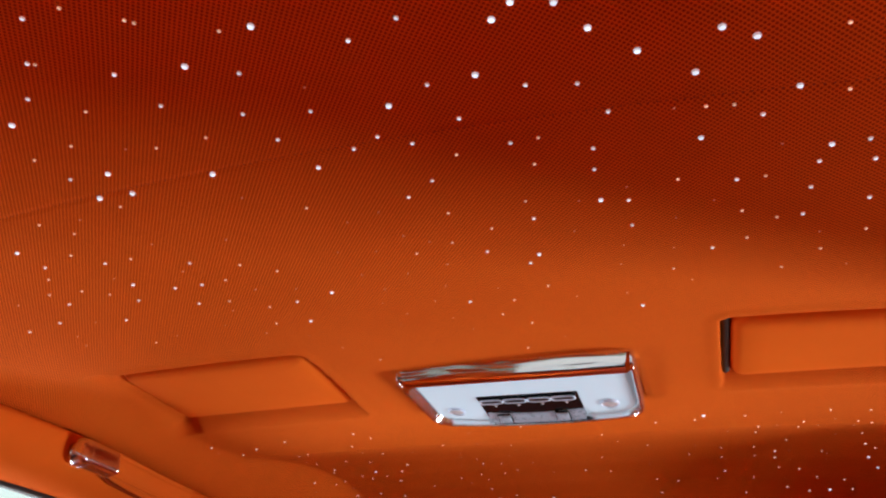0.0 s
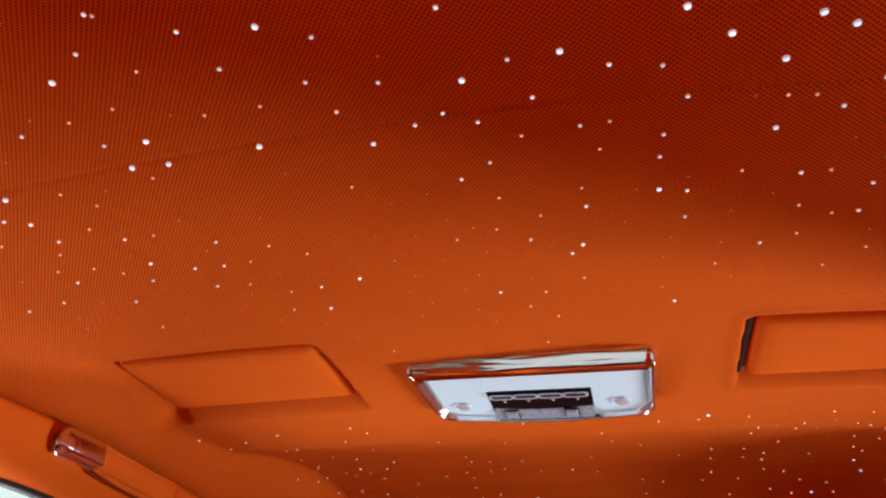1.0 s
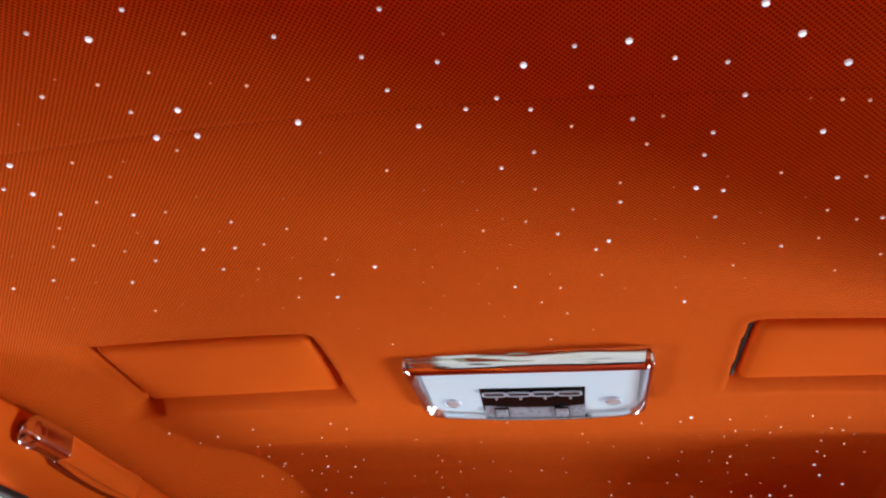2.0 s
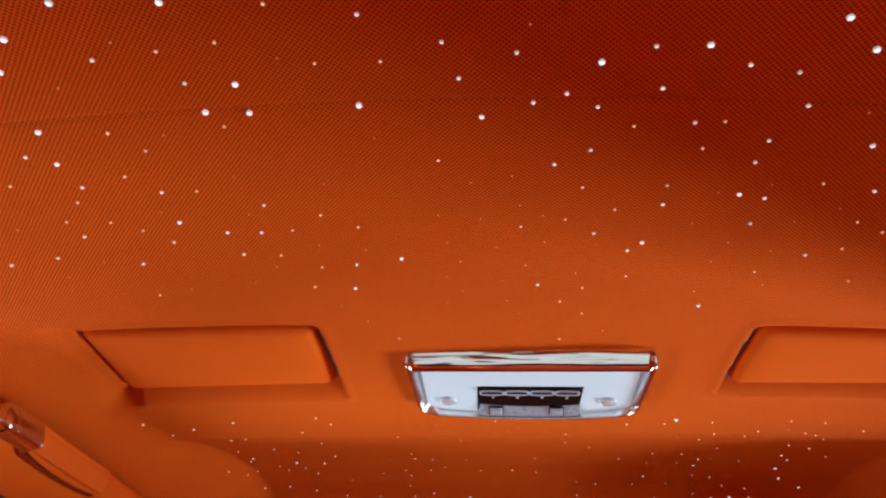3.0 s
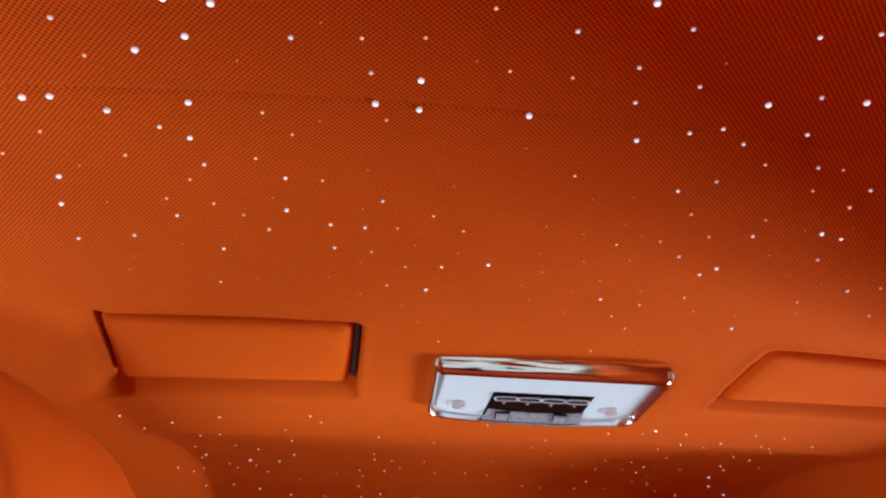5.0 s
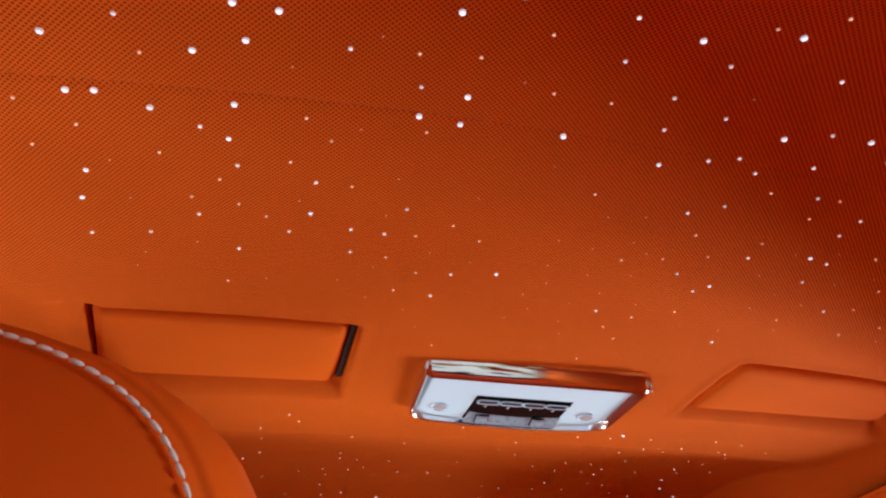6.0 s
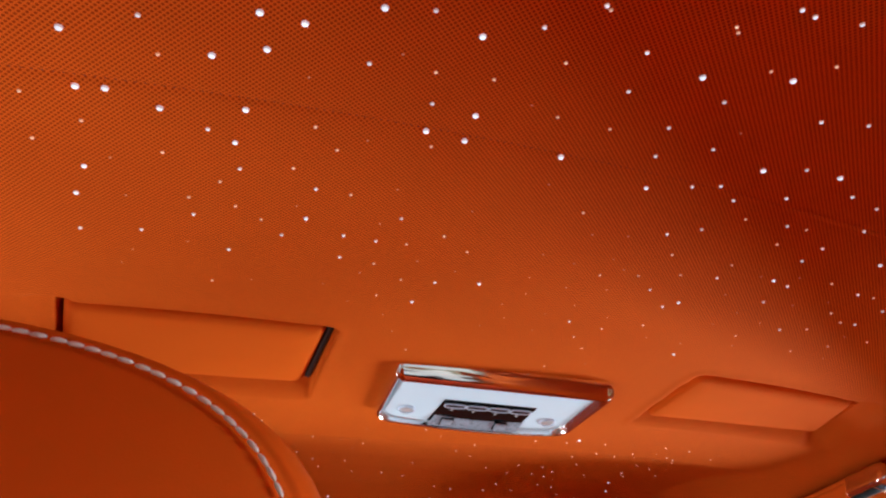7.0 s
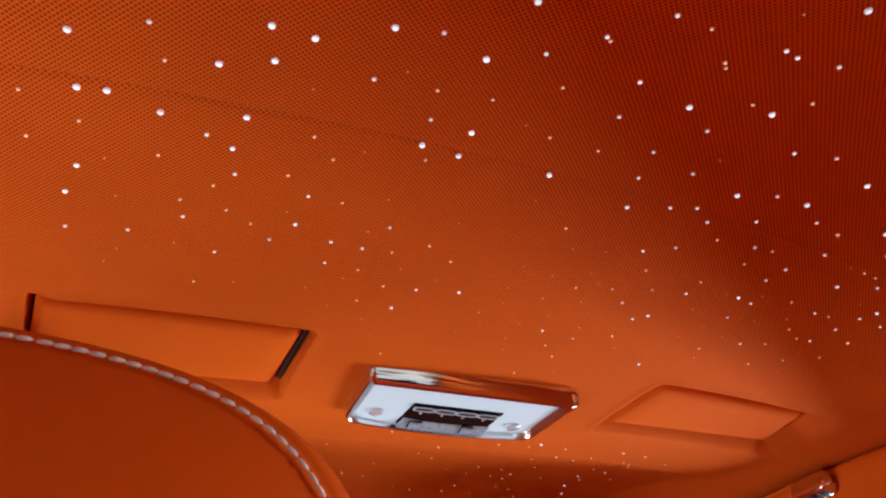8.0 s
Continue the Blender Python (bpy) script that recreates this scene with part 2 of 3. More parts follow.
def make_headliner():
    xs = np.concatenate([np.arange(-0.577, -0.46, 0.003), np.arange(-0.46, -0.17, 0.002), np.arange(-0.17, 0.165, 0.007), np.arange(0.165, 0.45, 0.002), np.arange(0.45, 0.577, 0.003)])
    ys = np.concatenate([np.arange(-2.0, -0.62, 0.06), np.arange(-0.62, -0.38, 0.006), np.arange(-0.38, -0.29, 0.0016), np.arange(-0.29, -0.13, 0.006), np.arange(-0.13, 0.10, 0.0015), np.arange(0.10, 0.23, 0.004), np.arange(0.23, 0.84, 0.008)])
    gx, gy = np.meshgrid(xs, ys)
    z = lining(gx, gy)
    z = sink_pocket(gx, gy, z, POCKET_LEFT, WALLS_LEFT, plate_left)
    z = sink_pocket(gx, gy, z, POCKET_RIGHT, WALLS_RIGHT, plate_right)
    # cut-out behind the lamp console
    z = z + 0.016 * smooth(0.118, 0.108, np.abs(gx)) * smooth(0.004, 0.014, gy) * smooth(0.105, 0.092, gy)
    # pressed seam across the sheet
    z = z + 0.0009 * np.exp(-((gy + 0.333 - 0.08 * gx) / 0.0018) ** 2)
    rows, cols = gx.shape
    step = np.hypot(np.diff(gy, axis=0), np.diff(z, axis=0))
    v = np.vstack([np.zeros((1, cols)), np.cumsum(step, axis=0)])
    v = v + (gy[0, 0] - v[0, 0])
    me = mesh_of("headliner", np.column_stack([gx.ravel(), gy.ravel(), z.ravel()]), grid_faces(rows, cols), PERFORATED)
    uv = me.uv_layers.new(name="sheet")
    idx = np.empty(len(me.loops), int)
    me.loops.foreach_get("vertex_index", idx)
    flat = np.column_stack([gx.ravel(), v.ravel()])[idx]
    uv.data.foreach_set("uv", flat.astype(np.float32).ravel())
    return tagged(new("ceiling", me), "orange perforated leather headliner with fibre-optic star lights", "headliner", kind="structure")


headliner = make_headliner()

# the thread that shows along the pressed seam
sv, sf = [], []
for i in range(230):
    x = -0.5 + i * 0.0044
    y = -0.333 + 0.08 * x
    z = float(lining(x, y)) + 0.0006
    k = len(sv)
    for dx, dy, dz in ((-0.0008, 0, 0), (0, -0.0006, 0), (0.0008, 0, 0), (0, 0.0006, 0), (0, 0, -0.0003)):
        sv.append((x + dx, y + dy + dx * 0.08, z + dz))
    sf += [(k + 4, k + 1 + j if j < 3 else k, k + j) for j in range(4)]
tagged(part("seam_stitches", mesh_of("seam_stitches", sv, sf, SEAM), headliner), kind="stuff")

# fibre-optic light points set in the leather
BRIGHT_STARS = [(-0.008, -0.502), (-0.156, -0.459), (0.006, -0.427), (-0.213, -0.426), (-0.164, -0.418), (-0.042, -0.417), (-0.267, -0.413), (-0.247, -0.410), (0.125, -0.400), (0.143, -0.394), (0.114, -0.393), (-0.263, -0.391), (-0.351, -0.391), (-0.288, -0.383), (0.154, -0.375), (-0.150, -0.362), (0.095, -0.362), (0.210, -0.359), (0.173, -0.355), (0.043, -0.355), (-0.351, -0.354), (-0.338, -0.354), (0.224, -0.350), (-0.272, -0.347), (-0.174, -0.345), (-0.314, -0.343), (-0.150, -0.341), (-0.088, -0.338), (0.197, -0.335), (-0.021, -0.322), (-0.277, -0.321), (0.242, -0.315), (-0.356, -0.294), (0.196, -0.288), (0.258, -0.269), (-0.364, -0.269), (-0.232, -0.253), (0.135, -0.245), (0.082, -0.193), (-0.091, -0.185), (-0.136, -0.144), (0.139, -0.093)]
CLEAR_STARS_FRONT = [(-0.090, -0.471), (0.010, -0.469), (-0.024, -0.469), (-0.015, -0.467), (-0.114, -0.449), (-0.137, -0.430), (-0.190, -0.429), (-0.080, -0.426), (0.073, -0.408), (-0.318, -0.403), (-0.019, -0.403), (0.045, -0.403), (-0.075, -0.398), (-0.214, -0.390), (-0.037, -0.376), (-0.176, -0.367), (-0.000, -0.365), (0.069, -0.363), (-0.031, -0.351), (0.117, -0.348), (0.142, -0.342), (0.026, -0.335), (0.076, -0.335), (0.008, -0.330), (-0.291, -0.330), (0.043, -0.324), (0.153, -0.319), (0.097, -0.309), (0.226, -0.299), (-0.274, -0.299)]
CLEAR_STARS_MIDDLE = [(0.140, -0.293), (0.041, -0.290), (-0.229, -0.285), (0.020, -0.279), (0.137, -0.275), (0.275, -0.270), (-0.170, -0.261), (0.253, -0.256), (0.279, -0.253), (-0.301, -0.251), (0.212, -0.248), (0.151, -0.241), (-0.205, -0.236), (0.090, -0.236), (0.250, -0.233), (-0.182, -0.232), (-0.246, -0.232), (-0.333, -0.231), (-0.368, -0.231), (0.280, -0.217), (0.149, -0.214), (-0.280, -0.210), (-0.204, -0.208), (0.247, -0.206), (0.048, -0.206), (0.073, -0.183), (-0.126, -0.181), (0.195, -0.175), (0.009, -0.135)]
WARM_STARS_FRONT = [(-0.069, -0.469), (-0.047, -0.452), (-0.044, -0.449), (-0.111, -0.447), (0.020, -0.442), (-0.010, -0.430), (-0.117, -0.410), (-0.149, -0.391), (-0.180, -0.390), (-0.312, -0.380), (-0.104, -0.370), (-0.070, -0.367), (-0.376, -0.348), (0.260, -0.348), (-0.235, -0.339), (-0.168, -0.333), (-0.352, -0.330), (-0.221, -0.322), (-0.377, -0.315), (0.200, -0.311), (0.113, -0.309), (-0.315, -0.309), (0.213, -0.309), (0.263, -0.308), (0.064, -0.308), (-0.244, -0.303), (-0.050, -0.289), (0.105, -0.288), (-0.285, -0.286), (-0.207, -0.282)]
WARM_STARS_MIDDLE = [(-0.303, -0.269), (-0.276, -0.262), (0.038, -0.256), (0.181, -0.255), (0.090, -0.255), (-0.260, -0.249), (0.227, -0.248), (-0.136, -0.245), (0.060, -0.232), (-0.160, -0.231), (-0.114, -0.228), (0.028, -0.223), (-0.002, -0.217), (0.214, -0.216), (0.233, -0.205), (-0.178, -0.202), (0.216, -0.184), (0.282, -0.182), (-0.153, -0.181), (-0.292, -0.161), (0.259, -0.160), (-0.167, -0.151), (0.168, -0.150), (0.076, -0.145), (0.237, -0.137), (0.044, -0.128), (0.027, -0.105), (0.046, -0.082), (-0.119, -0.043), (0.028, -0.032)]
DIM_STARS_FRONT = [(-0.034, -0.490), (-0.199, -0.399), (0.007, -0.382), (-0.122, -0.376), (-0.242, -0.375), (-0.205, -0.332), (0.185, -0.313), (-0.085, -0.312), (-0.342, -0.302), (-0.179, -0.291), (-0.125, -0.276), (0.235, -0.274), (-0.006, -0.270), (-0.338, -0.268), (-0.239, -0.266), (-0.032, -0.266), (0.152, -0.254), (-0.183, -0.253), (0.122, -0.247), (-0.002, -0.240), (-0.057, -0.235), (0.199, -0.230), (0.013, -0.228), (-0.029, -0.228), (-0.306, -0.218), (0.176, -0.216), (0.112, -0.215), (-0.147, -0.210), (-0.341, -0.205)]
DIM_STARS_MIDDLE = [(-0.055, -0.202), (-0.115, -0.200), (0.014, -0.197), (-0.020, -0.193), (0.140, -0.191), (-0.186, -0.187), (-0.350, -0.186), (0.257, -0.183), (0.171, -0.180), (-0.048, -0.176), (0.000, -0.166), (-0.264, -0.165), (0.134, -0.165), (-0.211, -0.165), (-0.061, -0.154), (0.038, -0.151), (-0.018, -0.144), (-0.188, -0.136), (0.276, -0.134), (0.179, -0.129), (-0.050, -0.129), (0.093, -0.121), (0.131, -0.118), (-0.155, -0.115), (-0.016, -0.109), (-0.066, -0.109), (-0.007, -0.083), (-0.140, -0.081), (0.066, -0.047)]
REAR_BRIGHT = [(0.165, 0.180), (-0.375, 0.444), (0.358, 0.472), (0.372, 0.510), (0.407, 0.533), (0.317, 0.594), (-0.113, 0.625)]
REAR_CLEAR = [(-0.458, 0.128), (-0.253, 0.147), (-0.355, 0.147), (-0.412, 0.164), (0.347, 0.403), (-0.432, 0.404), (-0.469, 0.406), (-0.306, 0.421), (0.244, 0.453), (-0.186, 0.455), (-0.333, 0.458), (0.244, 0.490), (-0.357, 0.506), (-0.036, 0.529), (0.276, 0.534), (-0.458, 0.536), (0.175, 0.547), (-0.418, 0.550), (0.335, 0.565), (-0.377, 0.570), (-0.214, 0.583), (0.102, 0.587), (0.346, 0.587), (-0.328, 0.595), (0.260, 0.596), (0.290, 0.602), (-0.176, 0.609), (-0.210, 0.614), (0.201, 0.617), (0.072, 0.621)]
REAR_WARM_FRONT = [(0.287, 0.170), (0.322, 0.170), (-0.243, 0.176), (-0.043, 0.183), (-0.449, 0.185), (0.207, 0.189), (0.368, 0.190), (0.155, 0.198), (0.112, 0.202), (-0.289, 0.209), (0.316, 0.216), (0.265, 0.220), (0.329, 0.222), (-0.373, 0.231), (0.220, 0.241), (0.042, 0.249), (-0.402, 0.252), (-0.176, 0.260), (0.352, 0.261), (0.263, 0.269), (-0.296, 0.314), (0.219, 0.319), (-0.100, 0.328), (0.335, 0.332), (0.364, 0.344), (-0.379, 0.349), (-0.434, 0.350), (0.045, 0.353), (-0.352, 0.378), (0.256, 0.383), (0.398, 0.384), (0.080, 0.393)]
REAR_WARM_MIDDLE = [(-0.441, 0.419), (0.360, 0.422), (-0.186, 0.425), (0.217, 0.430), (0.175, 0.431), (0.301, 0.450), (-0.409, 0.461), (-0.462, 0.464), (0.130, 0.465), (0.003, 0.465), (-0.159, 0.466), (-0.107, 0.471), (-0.451, 0.475), (-0.371, 0.478), (0.218, 0.480), (-0.400, 0.481), (0.174, 0.485), (-0.145, 0.511), (-0.211, 0.516), (-0.170, 0.520), (-0.250, 0.525), (-0.087, 0.529), (0.249, 0.531), (0.003, 0.539), (-0.206, 0.541), (-0.309, 0.546), (0.300, 0.564), (0.214, 0.573), (0.070, 0.581), (0.162, 0.581), (-0.271, 0.606)]
REAR_DIM = [(-0.463, 0.150), (0.366, 0.168), (0.242, 0.177), (-0.115, 0.196), (0.294, 0.206), (-0.016, 0.214), (0.239, 0.234), (-0.030, 0.235), (0.281, 0.244), (0.316, 0.250), (-0.466, 0.258), (-0.313, 0.283), (-0.137, 0.289), (0.187, 0.297), (-0.252, 0.324), (0.384, 0.326), (-0.438, 0.326), (0.309, 0.346), (-0.194, 0.371), (-0.480, 0.376), (-0.108, 0.378), (-0.403, 0.387), (-0.056, 0.404), (-0.204, 0.405), (0.143, 0.412), (-0.265, 0.412), (-0.475, 0.423), (-0.132, 0.424), (0.261, 0.447), (-0.226, 0.460), (0.308, 0.462), (-0.307, 0.479), (0.309, 0.488), (0.178, 0.499), (0.265, 0.500), (0.393, 0.503), (-0.451, 0.508), (0.068, 0.511), (0.303, 0.526), (-0.126, 0.544), (-0.240, 0.550), (-0.066, 0.568), (0.257, 0.571)]


def star_mesh(name, radius, tip, rim):
    """A fibre's ball end: the tip shines straight down, the flanks far less."""
    bm = bmesh.new()
    bmesh.ops.create_uvsphere(bm, u_segments=12, v_segments=10, radius=radius)
    for f in bm.faces:
        f.material_index = 0 if f.calc_center_median().z < -0.55 * radius else 1
    for v in bm.verts:
        v.co.z *= 0.85
    me = bpy.data.meshes.new(name)
    bm.to_mesh(me)
    bm.free()
    me.materials.append(tip)
    me.materials.append(rim)
    me.polygons.foreach_set("use_smooth", [True] * len(me.polygons))
    return me


LARGE_STAR = star_mesh("large_star", 0.00185, TIP_WHITE, FLANK_WHITE)
BRIGHT_STAR = star_mesh("bright_star", 0.00155, TIP_WHITE, FLANK_WHITE)
CLEAR_STAR = star_mesh("clear_star", 0.00130, TIP_CLEAR, FLANK_WARM)
WARM_STAR = star_mesh("warm_star", 0.00105, TIP_WARM, FLANK_DIM)
REAR_BRIGHT_STAR = star_mesh("rear_bright_star", 0.00190, TIP_CLEAR, TIP_CLEAR)
REAR_CLEAR_STAR = star_mesh("rear_clear_star", 0.00135, TIP_CLEAR, TIP_WARM)
REAR_WARM_STAR = star_mesh("rear_warm_star", 0.00105, TIP_WARM, TIP_WARM)


def set_star(x, y, me):
    ob = new("star_light", me)
    ob.parent = headliner
    ob.location = (x, y, float(lining(x, y)) - 0.0002)


for x, y in BRIGHT_STARS:
    set_star(x, y, LARGE_STAR if y < -0.33 else BRIGHT_STAR)
for spots, shape in ((CLEAR_STARS_FRONT + CLEAR_STARS_MIDDLE, CLEAR_STAR), (WARM_STARS_FRONT + WARM_STARS_MIDDLE, WARM_STAR), (REAR_BRIGHT, REAR_BRIGHT_STAR), (REAR_CLEAR, REAR_CLEAR_STAR), (REAR_WARM_FRONT + REAR_WARM_MIDDLE, REAR_WARM_STAR)):
    for x, y in spots:
        set_star(x, y, shape)

# the faintest points, too small to pick apart
fv, ff = [], []
for x, y in DIM_STARS_FRONT + DIM_STARS_MIDDLE + REAR_DIM:
    r, z, k = 0.00072 if y < 0.1 else 0.00085, float(lining(x, y)), len(fv)
    fv.append((x, y, z - 0.0009))
    fv += [(x + r * math.cos(a * math.pi / 3), y + r * math.sin(a * math.pi / 3), z - 0.0001) for a in range(6)]
    ff += [(k, k + 1 + (a + 1) % 6, k + 1 + a) for a in range(6)]
tagged(part("faint_star_lights", mesh_of("faint_star_lights", fv, ff, STAR_FAINT), headliner), kind="stuff")


# ---------------------------------------------------------------- the shell that closes the cabin
def shell_wall(name, x0, x1, y0, y1, z0, z1, mat, label):
    return tagged(new(name, box_mesh(name, x0, x1, y0, y1, z0, z1, mat)), label, "wall", kind="structure")


tagged(new("floor", box_mesh("floor", -0.75, 0.75, -2.1, 1.0, -0.06, 0.0, BOUNCE_CARPET)), "unseen car floor, orange to bounce red light", "floor", kind="structure")
tagged(new("roof_shell", box_mesh("roof_shell", -0.75, 0.75, -2.1, 1.0, 1.262, 1.30, SHELL)), "painted roof panel above the headliner", "roof", kind="structure")
shell_wall("wall_rear", -0.75, 0.75, 0.80, 0.90, 0.0, 1.26, SMOOTH, "orange leather panel behind the rear seats")
for side, word in ((-1, "left"), (1, "right")):
    a, b = sorted((side * 0.60, side * 0.68))
    shell_wall("wall_" + word + "_lower", a, b, -2.0, 0.80, 0.0, 0.33, SMOOTH, "orange leather door lining")
    shell_wall("wall_" + word + "_upper", a, b, -2.0, 0.80, 1.085, 1.26, SMOOTH, "leather-lined door frame above the side glass")
    # unseen walls, their edges set to cut the lamps' light on the roof
    shell_wall("wall_" + word + "_front", a, b, -2.0, 0.045 if side > 0 else 0.02, 0.33, 1.0 if side > 0 else 0.9, SMOOTH, "unseen orange leather wall that blocks side light")
    if side > 0:
        shell_wall("wall_right_block_front", a, b, -2.0, -0.84, 1.0, 1.085, SMOOTH, "unseen orange leather light blocker ahead of the right slot")
        shell_wall("wall_right_block_mid", a, b, -0.17, 0.045, 1.0, 1.085, SMOOTH, "unseen orange leather light blocker behind the right slot")
    # added to keep the left lamp off the roof's edge
    if side < 0:
        shell_wall("wall_left_block", a, b, 0.02, 0.23, 0.90, 0.945, SMOOTH, "unseen orange leather light blocker at the rear side opening")
    if side > 0:
        # added blockers: they narrow the right lamp's light and shade the rear left
        shell_wall("wall_right_block_top", a, b, 0.045, 0.75, 1.035, 1.085, SMOOTH, "unseen orange leather light blocker at the rear side opening")
        shell_wall("wall_right_block_low", a, b, 0.045, 0.47, 0.33, 0.49, SMOOTH, "unseen orange leather light blocker below the rear side opening")
        shell_wall("wall_right_block_rear", a, b, 0.47, 0.75, 0.33, 0.60, SMOOTH, "unseen orange leather light blocker that shades the rear of the roof")
    shell_wall("wall_" + word + "_rear", a, b, 0.75 if side > 0 else 0.23, 0.80, 0.33, 1.085, SMOOTH, "unseen orange leather wall that ends the side opening")
shell_wall("wall_front_lower", -0.75, 0.75, -2.08, -2.0, 0.0, 0.48, DASH, "dark dashboard wall")
shell_wall("wall_front_upper", -0.75, 0.75, -2.08, -2.0, 1.12, 1.26, SMOOTH, "orange leather windscreen header")


def glass_pane(name, x0, x1, y0, y1, z0, z1, label):
    pane = tagged(new(name, box_mesh(name, x0, x1, y0, y1, z0, z1, GLASS)), label, "window", kind="structure")
    pane.visible_shadow = False
    return pane


glass_pane("window_1", -0.642, -0.638, -1.99, 0.225, 0.88, 1.10, "clear side glass of the car door")
# unseen pane, put in the slot made for the headrest's fill lamp
glass_pane("window_2", 0.638, 0.642, -0.86, -0.15, 0.98, 1.10, "unseen clear glass in the slot for the headrest's fill lamp")
glass_pane("window_3", -0.73, 0.73, -2.042, -2.037, 0.46, 1.14, "clear windscreen of the car")


# ---------------------------------------------------------------- the padded rails over the side glass
def make_rail(side):
    # cross-section from the hidden back of the top edge, over the rolled lip, down to the seal
    shape = [(0.585, -0.004), (0.540, 0.001), (0.524, 0.001), (0.517, -0.002), (0.514, -0.008), (0.515, -0.020), (0.520, -0.036), (0.529, -0.047), (0.543, -0.057), (0.557, -0.0615), (0.565, -0.0632), (0.573, -0.0625), (0.602, -0.056)]
    ys = np.arange(-2.0, 0.80, 0.012)
    v = []
    for y in ys:
        zt = float(rail_top(y)) + (0.026 if side > 0 else 0.0)
        # the pillar widens inwards towards the back
        inward = 0.05 * float(smooth(0.18, 0.7, y))
        for x, dz in shape:
            v.append((side * (x - inward), y, zt + dz * (1 + 1.2 * float(smooth(0.15, 0.6, y)))))
    f = grid_faces(len(ys), len(shape))
    if side > 0:
        f = [q[::-1] for q in f]
    name = "rail_left" if side < 0 else "rail_right"
    return tagged(new(name, mesh_of(name, v, f, SMOOTH)), "padded orange leather roof rail above the side window", "roof rail", kind="structure")


def make_seal(side):
    ys = np.arange(-2.0, 0.20, 0.03)
    shape = [(0.5625, -0.0610), (0.5655, -0.0665), (0.571, -0.0675), (0.602, -0.063), (0.602, -0.054)]
    v = [(side * x, y, float(rail_top(y)) + dz + (0.026 if side > 0 else 0.0)) for y in ys for x, dz in shape]
    f = grid_faces(len(ys), len(shape))
    name = "trim_left" if side < 0 else "trim_right"
    return tagged(new(name, mesh_of(name, v, f if side < 0 else [q[::-1] for q in f], SEAL)), "black rubber seal along the side window", "window seal", kind="structure")


for side in (-1, 1):
    make_rail(side)
    make_seal(side)


# ---------------------------------------------------------------- folding vanity mirrors, shut in their pockets
def make_flap(corners, plate, label):
    # a padded plate a little smaller than its pocket
    cx = sum(c[0] for c in corners) / 4
    cy = sum(c[1] for c in corners) / 4
    gap_near, gap_far = 0.0162 if cx > 0 else 0.0185, 0.0180
    bl, br, tr, tl = corners
    inner_right = cx < 0
    def shrink(p, dx, dy):
        return (p[0] + dx, p[1] + dy)
    left_gap, right_gap = (0.0020, 0.0085) if inner_right else (0.0085, 0.0020)
    inset = [shrink(bl, left_gap, gap_near), shrink(br, -right_gap, gap_near), shrink(tr, -right_gap - (0 if inner_right else 0.004), -gap_far), shrink(tl, left_gap + (0.004 if inner_right else 0), -gap_far)]
    # outline with round corners
    def outline(shrunk, radius, n=7):
        pts = []
        for i in range(4):
            p0, p1, p2 = Vector(inset[i - 1]), Vector(inset[i]), Vector(inset[(i + 1) % 4])
            a, b = (p0 - p1).normalized(), (p2 - p1).normalized()
            half = a.angle(b) / 2
            centre = p1 + (a + b).normalized() * ((radius) / math.sin(half))
            start = (p1 + a * (radius / math.tan(half))) - centre
            end = (p1 + b * (radius / math.tan(half))) - centre
            a0, a1 = math.atan2(start.y, start.x), math.atan2(end.y, end.x)
            if a1 < a0:
                a1 += 2 * math.pi
            for k in range(n):
                t = a0 + (a1 - a0) * k / (n - 1)
                rr = radius - shrunk
                pts.append((centre.x + math.cos(t) * rr, centre.y + math.sin(t) * rr))
        return pts
    rings = []
    # (inset, height above the headliner line): from the hidden back, over the edge, to the face
    for shrunk, up in ((0.0, 0.029), (0.0, 0.0115), (0.0010, 0.0076), (0.0031, 0.0044), (0.0063, 0.0020), (0.0100, 0.0006)):
        ring = outline(min(shrunk, 0.0125), 0.013)
        rings.append([(x, y, up) for x, y in ring])
    n = len(rings[0])
    v = [p for r in rings for p in r]
    # face filled by shrinking towards the middle
    mx = sum(p[0] for p in rings[-1]) / n
    my = sum(p[1] for p in rings[-1]) / n
    for k in (0.8, 0.6, 0.4, 0.2, 0.02):
        v += [(mx + (p[0] - mx) * k, my + (p[1] - my) * k, -0.0006 * (1 - k)) for p in rings[-1]]
    z0 = float(plate(mx, my))
    world_v = [(x - mx, y - my, float(plate(x, y)) - z0 + up) for x, y, up in v]
    f = grid_faces(11, n, wrap=True)
    f.append(tuple(range(10 * n, 11 * n)))
    flap = tagged(new("vanity_mirror", mesh_of("vanity_flap", world_v, [q[::-1] for q in f], SMOOTH)), label, "vanity mirror", group="folding mirrors in the headliner")
    flap.location = (mx, my, z0)
    # black strip added in the joint beside the flap, for its deep shade
    (ax, ay), (bx, by) = (inset[1], inset[2]) if inner_right else (inset[0], inset[3])
    k = 1 if inner_right else -1
    rows = []
    for t in np.linspace(0.02, 1.03, 9):
        x, y = ax + (bx - ax) * t, ay + (by - ay) * t
        for dx, up in ((-0.002, 0.020), (0.0, 0.0080), (0.003, 0.0070), (0.0062, 0.0075), (0.0085, 0.020)):
            rows.append((x + k * dx - mx, y - my, float(plate(x, y)) - z0 + up))
    part("gap_shade_strip", mesh_of("gap_shade_strip", rows, grid_faces(9, 5) if inner_right else [q[::-1] for q in grid_faces(9, 5)], SEAL), flap, "black strip standing in for shade in the gap")
    return flap


make_flap(POCKET_LEFT, plate_left, "closed orange leather mirror flap sunk in the headliner")
